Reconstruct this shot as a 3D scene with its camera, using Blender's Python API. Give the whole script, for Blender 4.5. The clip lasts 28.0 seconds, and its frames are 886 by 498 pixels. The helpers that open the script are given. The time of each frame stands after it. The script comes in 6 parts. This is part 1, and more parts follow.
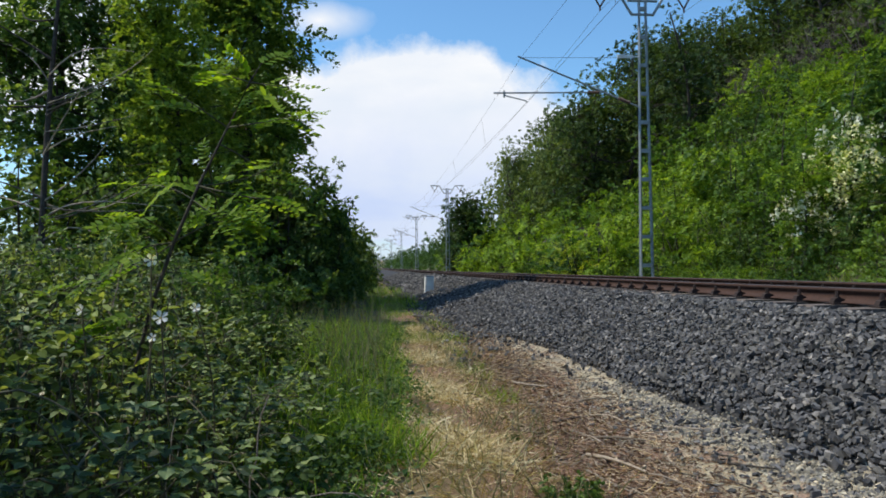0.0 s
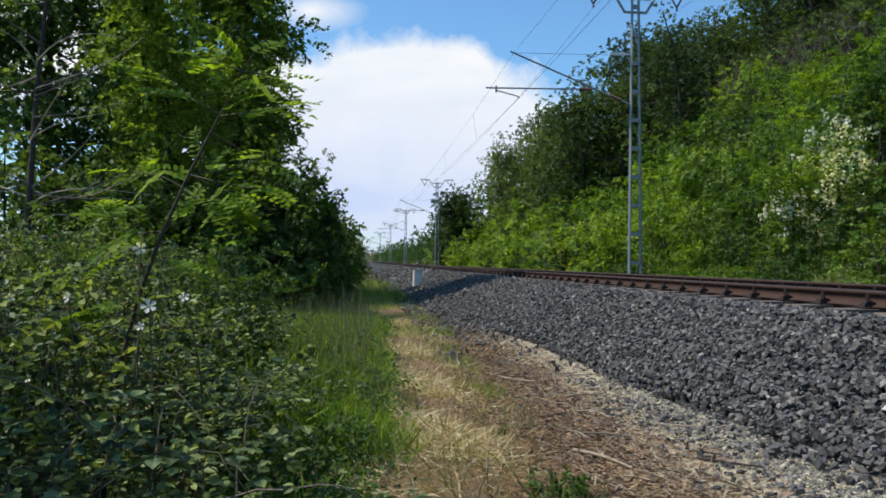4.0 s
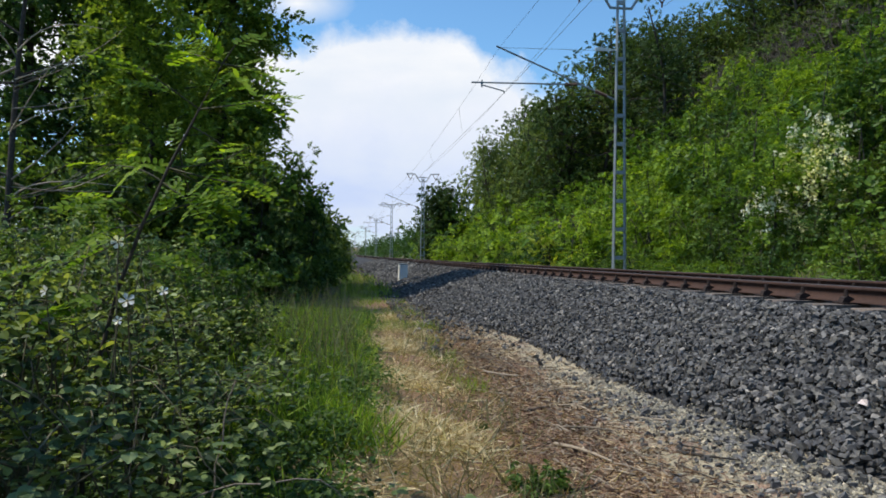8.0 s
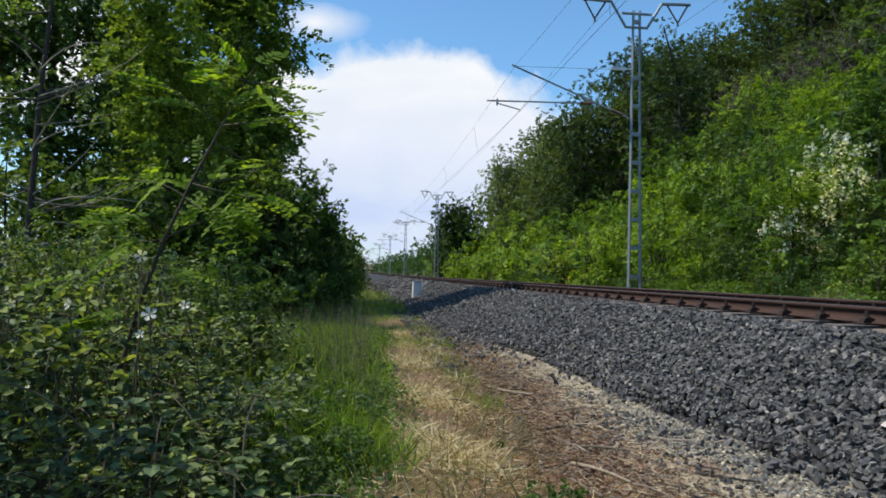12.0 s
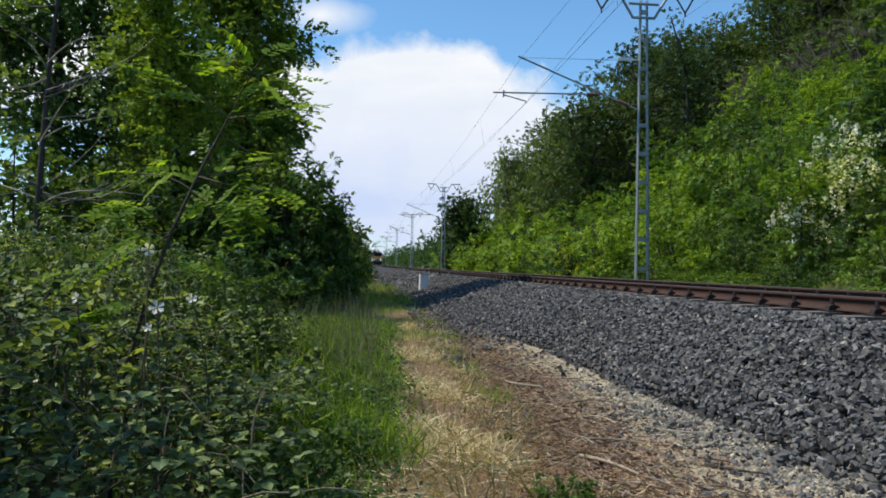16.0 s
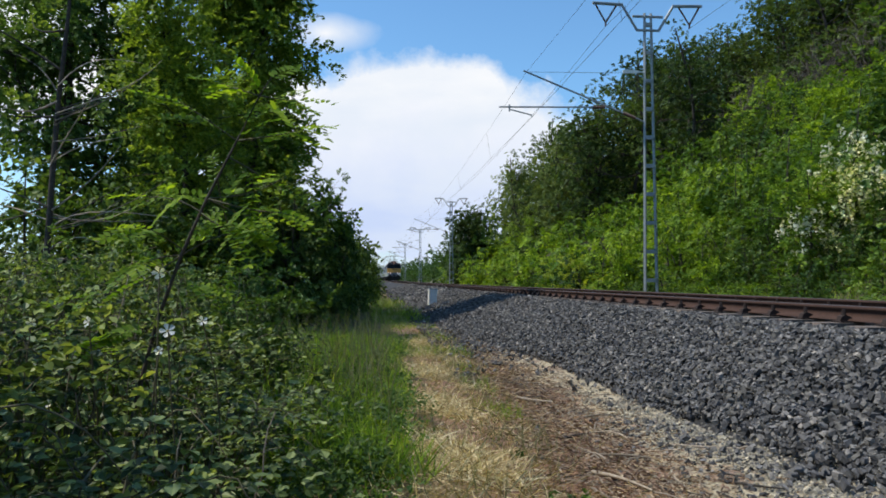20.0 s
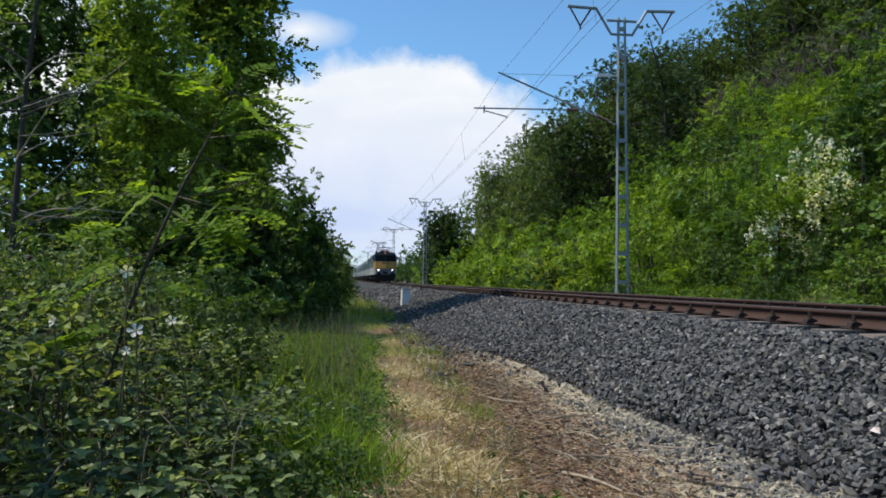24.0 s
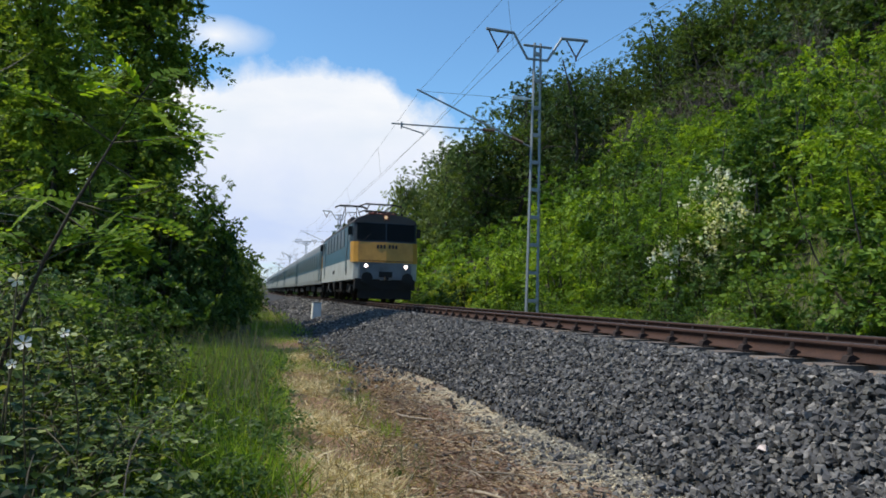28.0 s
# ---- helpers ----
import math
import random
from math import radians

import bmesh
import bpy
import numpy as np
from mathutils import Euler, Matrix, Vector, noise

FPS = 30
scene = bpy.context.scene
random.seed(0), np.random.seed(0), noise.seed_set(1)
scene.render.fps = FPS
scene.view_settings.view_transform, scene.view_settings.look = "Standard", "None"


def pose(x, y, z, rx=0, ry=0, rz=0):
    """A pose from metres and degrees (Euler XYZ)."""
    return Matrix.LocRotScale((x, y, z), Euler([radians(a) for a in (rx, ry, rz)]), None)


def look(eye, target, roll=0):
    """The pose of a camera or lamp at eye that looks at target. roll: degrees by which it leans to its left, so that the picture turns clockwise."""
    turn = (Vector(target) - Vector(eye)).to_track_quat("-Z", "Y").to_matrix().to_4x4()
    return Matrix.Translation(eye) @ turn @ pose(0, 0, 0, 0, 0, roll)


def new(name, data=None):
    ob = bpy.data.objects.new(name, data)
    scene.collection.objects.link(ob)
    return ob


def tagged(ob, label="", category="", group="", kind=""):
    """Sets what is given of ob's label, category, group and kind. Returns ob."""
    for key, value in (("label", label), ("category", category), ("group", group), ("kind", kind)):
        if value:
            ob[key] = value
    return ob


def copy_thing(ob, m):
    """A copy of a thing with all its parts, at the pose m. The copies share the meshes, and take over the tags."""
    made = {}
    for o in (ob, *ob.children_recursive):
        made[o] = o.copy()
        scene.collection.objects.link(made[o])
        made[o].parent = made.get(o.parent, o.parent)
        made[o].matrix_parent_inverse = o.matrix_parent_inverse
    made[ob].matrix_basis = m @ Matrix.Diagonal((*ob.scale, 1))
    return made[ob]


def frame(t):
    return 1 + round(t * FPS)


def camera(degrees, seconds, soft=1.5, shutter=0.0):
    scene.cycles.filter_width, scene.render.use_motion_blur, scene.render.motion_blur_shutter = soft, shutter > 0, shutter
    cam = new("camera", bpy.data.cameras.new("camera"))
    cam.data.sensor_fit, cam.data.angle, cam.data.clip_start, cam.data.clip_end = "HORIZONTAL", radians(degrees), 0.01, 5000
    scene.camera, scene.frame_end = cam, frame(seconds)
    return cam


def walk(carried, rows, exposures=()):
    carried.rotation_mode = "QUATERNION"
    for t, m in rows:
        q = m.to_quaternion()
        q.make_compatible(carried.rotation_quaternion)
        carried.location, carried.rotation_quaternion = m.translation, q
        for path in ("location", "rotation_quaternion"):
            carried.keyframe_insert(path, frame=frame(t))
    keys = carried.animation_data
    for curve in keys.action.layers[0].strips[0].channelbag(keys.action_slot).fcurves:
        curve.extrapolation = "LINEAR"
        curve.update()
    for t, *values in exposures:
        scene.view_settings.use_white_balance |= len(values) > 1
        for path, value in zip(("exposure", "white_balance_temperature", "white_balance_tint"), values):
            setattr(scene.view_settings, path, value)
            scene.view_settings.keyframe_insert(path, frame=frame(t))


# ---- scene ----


# ---- camera ----
CAM = camera(62.2, 28.0, soft=1.75)
PATH = [
    (0, 0.011, -0.013, 1.202, 91.326, 0.673, -4.922), (0.5, -0.001, -0.002, 1.201, 90.627, -0.543, -4.617),
    (1, -0.004, 0.007, 1.196, 89.616, -0.716, -4.838), (1.5, -0.003, 0.003, 1.198, 90.016, -0.762, -5.427),
    (2, -0.001, 0.003, 1.196, 90.123, 0.091, -5.930), (2.5, 0.001, 0.005, 1.198, 90.421, 0.209, -5.925),
    (3, 0.002, -0.004, 1.199, 90.705, 0.000, -5.885), (3.5, 0.003, -0.007, 1.199, 90.808, -0.194, -5.865),
    (5.5, -0.006, 0.001, 1.200, 91.329, -0.570, -5.732), (6, 0.006, -0.003, 1.201, 91.578, -0.483, -6.508),
    (6.5, 0.017, -0.005, 1.205, 91.644, -0.720, -7.254), (7, 0.016, -0.005, 1.203, 91.104, -0.755, -6.885),
    (7.5, 0.021, -0.012, 1.202, 90.459, -0.748, -6.900), (8, 0.022, -0.013, 1.201, 90.435, -0.509, -6.918),
    (8.5, 0.019, -0.018, 1.201, 90.714, -0.957, -7.036), (9, 0.015, -0.022, 1.199, 90.814, -1.075, -6.840),
    (9.5, 0.012, -0.024, 1.195, 90.985, -1.655, -6.958), (10, 0.010, -0.016, 1.194, 90.895, -1.502, -6.611),
    (10.5, 0.008, -0.016, 1.192, 90.908, -1.880, -6.357), (11, 0.004, -0.015, 1.192, 90.932, -1.051, -5.854),
    (11.5, 0.002, -0.021, 1.194, 91.352, -0.967, -5.938), (12, -0.003, -0.014, 1.196, 91.792, -0.939, -5.862),
    (12.5, -0.000, -0.012, 1.194, 91.790, -1.043, -5.861), (14.5, 0.007, -0.007, 1.197, 90.971, 0.357, -5.769),
    (15, -0.000, -0.004, 1.197, 90.993, -0.311, -5.681), (15.5, -0.003, -0.000, 1.198, 91.570, -0.455, -5.392),
    (16, -0.005, 0.002, 1.196, 91.195, -0.745, -5.334), (16.5, -0.005, -0.000, 1.193, 90.851, -0.283, -5.405),
    (17, -0.007, 0.005, 1.193, 90.734, -0.455, -5.219), (17.5, -0.005, 0.003, 1.193, 90.747, -0.432, -5.240),
    (18, -0.006, 0.002, 1.195, 91.080, -0.625, -5.128), (18.5, -0.007, 0.007, 1.204, 91.536, -1.305, -5.677),
    (19, -0.011, 0.004, 1.214, 91.687, -0.441, -4.941), (19.5, -0.010, -0.001, 1.214, 91.674, -0.384, -5.060),
    (20, -0.007, -0.005, 1.214, 92.304, 0.084, -4.672), (20.5, -0.007, -0.002, 1.216, 92.275, 0.380, -4.670),
    (22.5, -0.008, -0.003, 1.215, 92.308, -0.196, -5.381), (23, -0.006, -0.005, 1.218, 92.274, 0.041, -6.114),
    (23.5, -0.006, -0.001, 1.220, 92.379, -0.150, -6.440), (24, -0.006, 0.001, 1.217, 92.332, -0.367, -6.755),
    (24.5, -0.004, -0.002, 1.221, 92.629, -0.494, -7.582), (25, -0.005, -0.006, 1.219, 92.829, -0.536, -8.303),
    (25.5, -0.003, -0.008, 1.218, 92.617, -0.396, -8.745), (26, 0.004, -0.005, 1.218, 92.718, -0.560, -9.448),
    (26.5, 0.007, -0.003, 1.220, 93.117, -0.861, -10.313), (27, 0.003, -0.008, 1.224, 93.413, -1.345, -11.406),
    (27.5, -0.001, -0.002, 1.224, 93.301, -1.225, -12.367), (28, -0.002, -0.002, 1.227, 93.634, -1.736, -13.569),
]

walk(CAM, [(t, pose(x, y, z, rx, ry, rz)) for t, x, y, z, rx, ry, rz in PATH])

# ---- world, sun ----
SUN_DIR = Vector((-0.545, 0.05, 0.835)).normalized()
scene.view_settings.exposure = 0.0
sun = new("sun", bpy.data.lights.new("sun", "SUN"))
sun.data.energy, sun.data.angle, sun.data.color = 4.4, radians(0.6), (1.0, 0.93, 0.80)
sun.matrix_world = look(SUN_DIR * 200, (0, 0, 0))

world = bpy.data.worlds.new("sky_world")
scene.world = world
world.use_nodes = True
wt = world.node_tree
wt.nodes.clear()


def wn(kind):
    return wt.nodes.new(kind)


def wmath(op, a, b=None, clamp=False):
    n = wn("ShaderNodeMath")
    n.operation, n.use_clamp = op, clamp
    for i, v in enumerate((a, b)):
        if v is None:
            continue
        if isinstance(v, (int, float)):
            n.inputs[i].default_value = v
        else:
            wt.links.new(v, n.inputs[i])
    return n.outputs[0]


def sky_world():
    """Blue sky with one large white cumulus low over the line, a small one beside it, and haze at the horizon."""
    sky = wn("ShaderNodeTexSky")
    sky.sky_type, sky.sun_disc = "NISHITA", False
    sky.sun_elevation = math.asin(SUN_DIR.z)
    sky.sun_rotation = math.atan2(SUN_DIR.x, SUN_DIR.y)
    sky.air_density, sky.dust_density, sky.ozone_density = 1.0, 0.6, 1.6
    co = wn("ShaderNodeTexCoord")
    sep = wn("ShaderNodeSeparateXYZ")
    wt.links.new(co.outputs["Generated"], sep.inputs[0])
    ahead = wmath("MAXIMUM", sep.outputs[1], 0.05)
    u, v = wmath("DIVIDE", sep.outputs[0], ahead), wmath("DIVIDE", sep.outputs[2], ahead)
    noise_n = wn("ShaderNodeTexNoise")
    noise_n.inputs["Scale"].default_value, noise_n.inputs["Detail"].default_value = 8.5, 6.0
    noise_n.inputs["Roughness"].default_value = 0.62
    wt.links.new(co.outputs["Generated"], noise_n.inputs["Vector"])
    wob = wmath("MULTIPLY", wmath("SUBTRACT", noise_n.outputs[0], 0.5), 0.95)

    wisp = wn("ShaderNodeTexNoise")
    wisp.inputs["Scale"].default_value, wisp.inputs["Detail"].default_value = 5.0, 6.0
    stretch = wn("ShaderNodeMapping")
    stretch.inputs["Scale"].default_value = (1.0, 1.0, 3.2)
    wt.links.new(co.outputs["Generated"], stretch.inputs["Vector"])
    wt.links.new(stretch.outputs[0], wisp.inputs["Vector"])

    def puff(cu, cv, ru, rv, soft):
        a = wmath("DIVIDE", wmath("SUBTRACT", u, cu), ru)
        b = wmath("DIVIDE", wmath("SUBTRACT", v, cv), rv)
        r = wmath("SQRT", wmath("ADD", wmath("MULTIPLY", a, a), wmath("MULTIPLY", b, b)))
        return wmath("MULTIPLY", wmath("SUBTRACT", wmath("ADD", 1.0, wob), r), 1.0 / soft, clamp=True)

    cloud = puff(0.03, 0.155, 0.29, 0.155, 0.22)
    for args in ((0.06, 0.240, 0.17, 0.068, 0.24), (0.19, 0.195, 0.085, 0.070, 0.45), (-0.08, 0.335, 0.075, 0.030, 1.0), (-0.55, 0.28, 0.35, 0.16, 0.5), (0.30, 0.10, 0.3, 0.1, 0.6)):
        cloud = wmath("MAXIMUM", cloud, puff(*args))
    haze = wmath("MULTIPLY", wmath("SUBTRACT", 0.16, sep.outputs[2]), 5.5, clamp=True)
    cloud = wmath("MAXIMUM", cloud, wmath("MULTIPLY", haze, 0.95))
    mix = wn("ShaderNodeMix")
    mix.data_type = "RGBA"
    blue = wn("ShaderNodeMix")
    blue.data_type, blue.blend_type = "RGBA", "MULTIPLY"
    blue.inputs[0].default_value = 1.0
    wt.links.new(sky.outputs[0], blue.inputs[6])
    blue.inputs[7].default_value = (1.25, 1.80, 2.08, 1)
    wt.links.new(cloud, mix.inputs[0])
    wt.links.new(blue.outputs[2], mix.inputs[6])
    tone = wn("ShaderNodeMix")
    tone.data_type = "RGBA"
    wt.links.new(wmath("MULTIPLY", wmath("SUBTRACT", wmath("ADD", v, wmath("MULTIPLY", wob, 0.12)), 0.085), 6.0, clamp=True), tone.inputs[0])
    tone.inputs[6].default_value, tone.inputs[7].default_value = (6.7, 7.9, 10.7, 1), (10.9, 11.0, 11.2, 1)
    inner = wn("ShaderNodeMix")
    inner.data_type = "RGBA"
    wt.links.new(wmath("MULTIPLY", wmath("SUBTRACT", wisp.outputs[0], 0.42), 3.0, clamp=True), inner.inputs[0])
    wt.links.new(tone.outputs[2], inner.inputs[6])
    inner.inputs[7].default_value = (8.6, 9.4, 10.6, 1)
    wt.links.new(inner.outputs[2], mix.inputs[7])
    bg = wn("ShaderNodeBackground")
    bg.inputs["Strength"].default_value = 0.09
    wt.links.new(mix.outputs[2], bg.inputs["Color"])
    out = wn("ShaderNodeOutputWorld")
    wt.links.new(bg.outputs[0], out.inputs["Surface"])


sky_world()

# ---- materials ----


def nodes_of(name):
    m = bpy.data.materials.new(name)
    m.use_nodes = True
    t = m.node_tree
    bsdf = t.nodes["Principled BSDF"]
    return m, t, bsdf


def tex_noise(t, scale, detail=4.0, rough=0.6, coord=None):
    n = t.nodes.new("ShaderNodeTexNoise")
    n.inputs["Scale"].default_value, n.inputs["Detail"].default_value, n.inputs["Roughness"].default_value = scale, detail, rough
    if coord is None:
        coord = t.nodes.new("ShaderNodeTexCoord").outputs["Object"]
    t.links.new(coord, n.inputs["Vector"])
    return n.outputs[0]


def ramp(t, fac, stops):
    r = t.nodes.new("ShaderNodeValToRGB")
    el = r.color_ramp.elements
    while len(el) < len(stops):
        el.new(0.5)
    for e, (p, c) in zip(el, stops):
        e.position, e.color = p, (*c, 1)
    t.links.new(fac, r.inputs[0])
    return r.outputs[0]


def mixc(t, fac, a, b, blend="MIX"):
    n = t.nodes.new("ShaderNodeMix")
    n.data_type, n.blend_type = "RGBA", blend
    for slot, v in ((0, fac), (6, a), (7, b)):
        if isinstance(v, (int, float)):
            n.inputs[slot].default_value = v
        elif isinstance(v, tuple):
            n.inputs[slot].default_value = (*v, 1)
        else:
            t.links.new(v, n.inputs[slot])
    return n.outputs[2]


def bump(t, bsdf, height, strength, dist):
    b = t.nodes.new("ShaderNodeBump")
    b.inputs["Strength"].default_value, b.inputs["Distance"].default_value = strength, dist
    t.links.new(height, b.inputs["Height"])
    t.links.new(b.outputs[0], bsdf.inputs["Normal"])


def surface(name, c1, c2, rough=0.7, metal=0.0, fine=40.0, coarse=2.0, stain=(0.5, 0.5, 0.5), stain_amount=0.4, bump_size=0.004, spread=0.0):
    """A solid surface: two tones in fine grain, coarse stains, relief; spread varies it from piece to piece."""
    m, t, bsdf = nodes_of(name)
    grain = tex_noise(t, fine)
    col = ramp(t, grain, ((0.3, c1), (0.7, c2)))
    blot = tex_noise(t, coarse, 5.0)
    dark = ramp(t, blot, ((0.45, (1, 1, 1)), (0.7, stain)))
    col = mixc(t, stain_amount, col, dark, "MULTIPLY")
    if spread:
        info = t.nodes.new("ShaderNodeObjectInfo").outputs["Random"]
        geo = t.nodes.new("ShaderNodeNewGeometry").outputs["Random Per Island"]
        add = t.nodes.new("ShaderNodeMath")
        add.operation = "FRACT"
        s = t.nodes.new("ShaderNodeMath")
        s.operation = "ADD"
        t.links.new(info, s.inputs[0])
        t.links.new(geo, s.inputs[1])
        t.links.new(s.outputs[0], add.inputs[0])
        lo, hi = 1 - spread, 1 + spread
        tone = ramp(t, add.outputs[0], ((0.0, (lo, lo, lo)), (0.5, (0.95, 0.96, 1.0)), (0.75, (1.15, 1.12, 1.02)), (0.93, (hi, hi * 0.99, hi * 0.97)), (1.0, (hi * 1.6, hi * 1.5, hi * 1.35))))
        col = mixc(t, 1.0, col, tone, "MULTIPLY")
    t.links.new(col, bsdf.inputs["Base Color"])
    bsdf.inputs["Roughness"].default_value, bsdf.inputs["Metallic"].default_value = rough, metal
    if bump_size:
        bump(t, bsdf, grain, 0.6, bump_size)
    return m


def leafy(name, dark, mid, light, through_light=0.35, rough=0.55, patch=0.35, gloss=0.18):
    """Leaves: tone from leaf to leaf and from plant to plant, light shining through."""
    m, t, bsdf = nodes_of(name)
    geo = t.nodes.new("ShaderNodeNewGeometry").outputs["Random Per Island"]
    col = ramp(t, geo, ((0.0, dark), (0.5, mid), (1.0, light)))
    info = t.nodes.new("ShaderNodeObjectInfo").outputs["Random"]
    tone = ramp(t, info, ((0.0, (0.50, 0.62, 0.72)), (0.5, (1, 1, 1)), (1.0, (1.42, 1.34, 0.88))))
    col = mixc(t, 1.0, col, tone, "MULTIPLY")
    blot = tex_noise(t, 0.9, 3.0)
    col = mixc(t, patch, col, ramp(t, blot, ((0.35, (0.6, 0.68, 0.62)), (0.65, (1.35, 1.28, 1.0)))), "MULTIPLY")
    t.links.new(col, bsdf.inputs["Base Color"])
    bsdf.inputs["Roughness"].default_value = rough
    bsdf.inputs["Specular IOR Level"].default_value = gloss
    tr = t.nodes.new("ShaderNodeBsdfTranslucent")
    t.links.new(mixc(t, 1.0, col, (1.5, 1.45, 0.55), "MULTIPLY"), tr.inputs["Color"])
    mx = t.nodes.new("ShaderNodeMixShader")
    mx.inputs[0].default_value = through_light
    out = t.nodes["Material Output"]
    t.links.new(bsdf.outputs[0], mx.inputs[1])
    t.links.new(tr.outputs[0], mx.inputs[2])
    t.links.new(mx.outputs[0], out.inputs["Surface"])
    return m


def glowing(name, colour, strength):
    m, t, bsdf = nodes_of(name)
    bsdf.inputs["Base Color"].default_value = (*colour, 1)
    bsdf.inputs["Emission Color"].default_value = (*colour, 1)
    bsdf.inputs["Emission Strength"].default_value = strength
    return m


def paint(name, c, rough=0.35, dirt=0.35, coarse=1.5):
    return surface(name, tuple(v * 0.92 for v in c), tuple(min(1, v * 1.06) for v in c), rough, 0.0, 9.0, coarse, (0.45, 0.40, 0.34), dirt, 0.0)


def ground_material():
    """Soil in bands along the path: green verge soil, bleached straw, reddish litter, grey grit, hill earth."""
    m, t, bsdf = nodes_of("ground_soil")
    co = t.nodes.new("ShaderNodeTexCoord").outputs["Object"]
    sep = t.nodes.new("ShaderNodeSeparateXYZ")
    t.links.new(co, sep.inputs[0])
    wob = tex_noise(t, 0.9, 5.0, 0.65, co)
    add = t.nodes.new("ShaderNodeMath")
    add.operation = "MULTIPLY_ADD"
    t.links.new(wob, add.inputs[0])
    add.inputs[1].default_value = 1.5
    t.links.new(sep.outputs[0], add.inputs[2])
    mapr = t.nodes.new("ShaderNodeMapRange")
    mapr.inputs[1].default_value, mapr.inputs[2].default_value = -2.0, 14.0
    t.links.new(add.outputs[0], mapr.inputs[0])
    band = lambda x: (x + 0.75 + 2.0) / 16.0
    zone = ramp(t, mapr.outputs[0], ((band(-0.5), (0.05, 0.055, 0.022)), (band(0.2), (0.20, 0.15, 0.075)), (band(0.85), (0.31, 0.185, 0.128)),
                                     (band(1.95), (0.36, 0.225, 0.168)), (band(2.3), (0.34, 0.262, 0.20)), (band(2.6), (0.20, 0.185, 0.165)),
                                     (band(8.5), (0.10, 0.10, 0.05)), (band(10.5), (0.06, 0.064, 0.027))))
    foot = ramp(t, mapr.outputs[0], ((band(1.35), (0, 0, 0)), (band(1.85), (1, 1, 1)), (band(2.4), (1, 1, 1)), (band(2.75), (0, 0, 0))))
    patch = ramp(t, tex_noise(t, 1.9, 4.0, 0.6, co), ((0.40, (0, 0, 0)), (0.50, (1, 1, 1))))
    zone = mixc(t, mixc(t, 1.0, foot, patch, "MULTIPLY"), zone, (0.50, 0.445, 0.325))
    fine = tex_noise(t, 55.0, 6.0, 0.7, co)
    mid = tex_noise(t, 7.0, 5.0, 0.65, co)
    col = mixc(t, 0.9, zone, ramp(t, fine, ((0.3, (0.45, 0.42, 0.40)), (0.55, (1, 1, 1)), (0.75, (1.6, 1.5, 1.35)))), "MULTIPLY")
    col = mixc(t, 0.8, col, ramp(t, mid, ((0.3, (0.6, 0.55, 0.52)), (0.6, (1.15, 1.1, 1.0)))), "MULTIPLY")
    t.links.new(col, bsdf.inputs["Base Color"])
    bsdf.inputs["Roughness"].default_value = 0.95
    bump(t, bsdf, fine, 0.9, 0.02)
    return m


M_GROUND = ground_material()
M_STONE = surface("ballast_basalt", (0.058, 0.056, 0.056), (0.150, 0.144, 0.142), 0.85, 0, 30, 6, (0.55, 0.52, 0.42), 0.6, 0.0, 0.82)
# Near-black bed: the shade in the gaps between stones is put into its colour.
M_BED = surface("ballast_bed_gap_shade", (0.012, 0.012, 0.013), (0.035, 0.035, 0.037), 0.9, 0, 22, 3, (0.5, 0.45, 0.4), 0.5, 0.03)
M_GRIT = surface("path_grit", (0.19, 0.172, 0.135), (0.40, 0.36, 0.275), 0.9, 0, 30, 6, (0.6, 0.55, 0.5), 0.5, 0.003, 0.5)
M_RUST = surface("rusty_rail", (0.034, 0.016, 0.011), (0.080, 0.037, 0.024), 0.8, 0.2, 60, 3, (0.5, 0.45, 0.4), 0.5, 0.002)
M_HEAD = surface("worn_rail_head", (0.055, 0.048, 0.044), (0.10, 0.09, 0.085), 0.5, 0.5, 30, 2, (0.6, 0.5, 0.45), 0.4, 0.0)
M_SLEEPER = surface("concrete_sleeper", (0.10, 0.078, 0.062), (0.18, 0.138, 0.11), 0.9, 0, 35, 3, (0.55, 0.45, 0.38), 0.6, 0.004, 0.15)
M_FASTEN = surface("rusty_fastening", (0.018, 0.012, 0.010), (0.045, 0.026, 0.02), 0.8, 0.3, 80, 8, (0.5, 0.5, 0.5), 0.4, 0.002)
M_STEEL = surface("galvanised_steel", (0.21, 0.24, 0.255), (0.31, 0.34, 0.36), 0.55, 0.2, 25, 1.2, (0.6, 0.55, 0.5), 0.4, 0.001)
M_WIRE = surface("dark_wire", (0.05, 0.05, 0.055), (0.09, 0.09, 0.09), 0.5, 0.6, 30, 4, (0.7, 0.7, 0.7), 0.2, 0)
M_INSUL = paint("insulator_glaze", (0.10, 0.05, 0.035), 0.6)
M_POSTW = surface("whitewashed_concrete", (0.68, 0.68, 0.66), (0.80, 0.80, 0.78), 0.85, 0, 40, 5, (0.6, 0.58, 0.52), 0.5, 0.003)
M_BARK = surface("bark", (0.028, 0.023, 0.019), (0.075, 0.062, 0.05), 0.95, 0, 26, 3, (0.6, 0.55, 0.5), 0.5, 0.012)
M_STEM = surface("green_stem", (0.06, 0.055, 0.03), (0.11, 0.10, 0.05), 0.8, 0, 40, 4, (0.6, 0.6, 0.5), 0.4, 0.001)
M_TWIG = surface("dead_twig", (0.22, 0.17, 0.12), (0.42, 0.35, 0.27), 0.9, 0, 60, 9, (0.5, 0.45, 0.4), 0.5, 0.002, 0.45)
M_STRAW = leafy("straw", (0.34, 0.235, 0.125), (0.66, 0.53, 0.32), (0.84, 0.74, 0.53), 0.2, 0.7, 0.2)
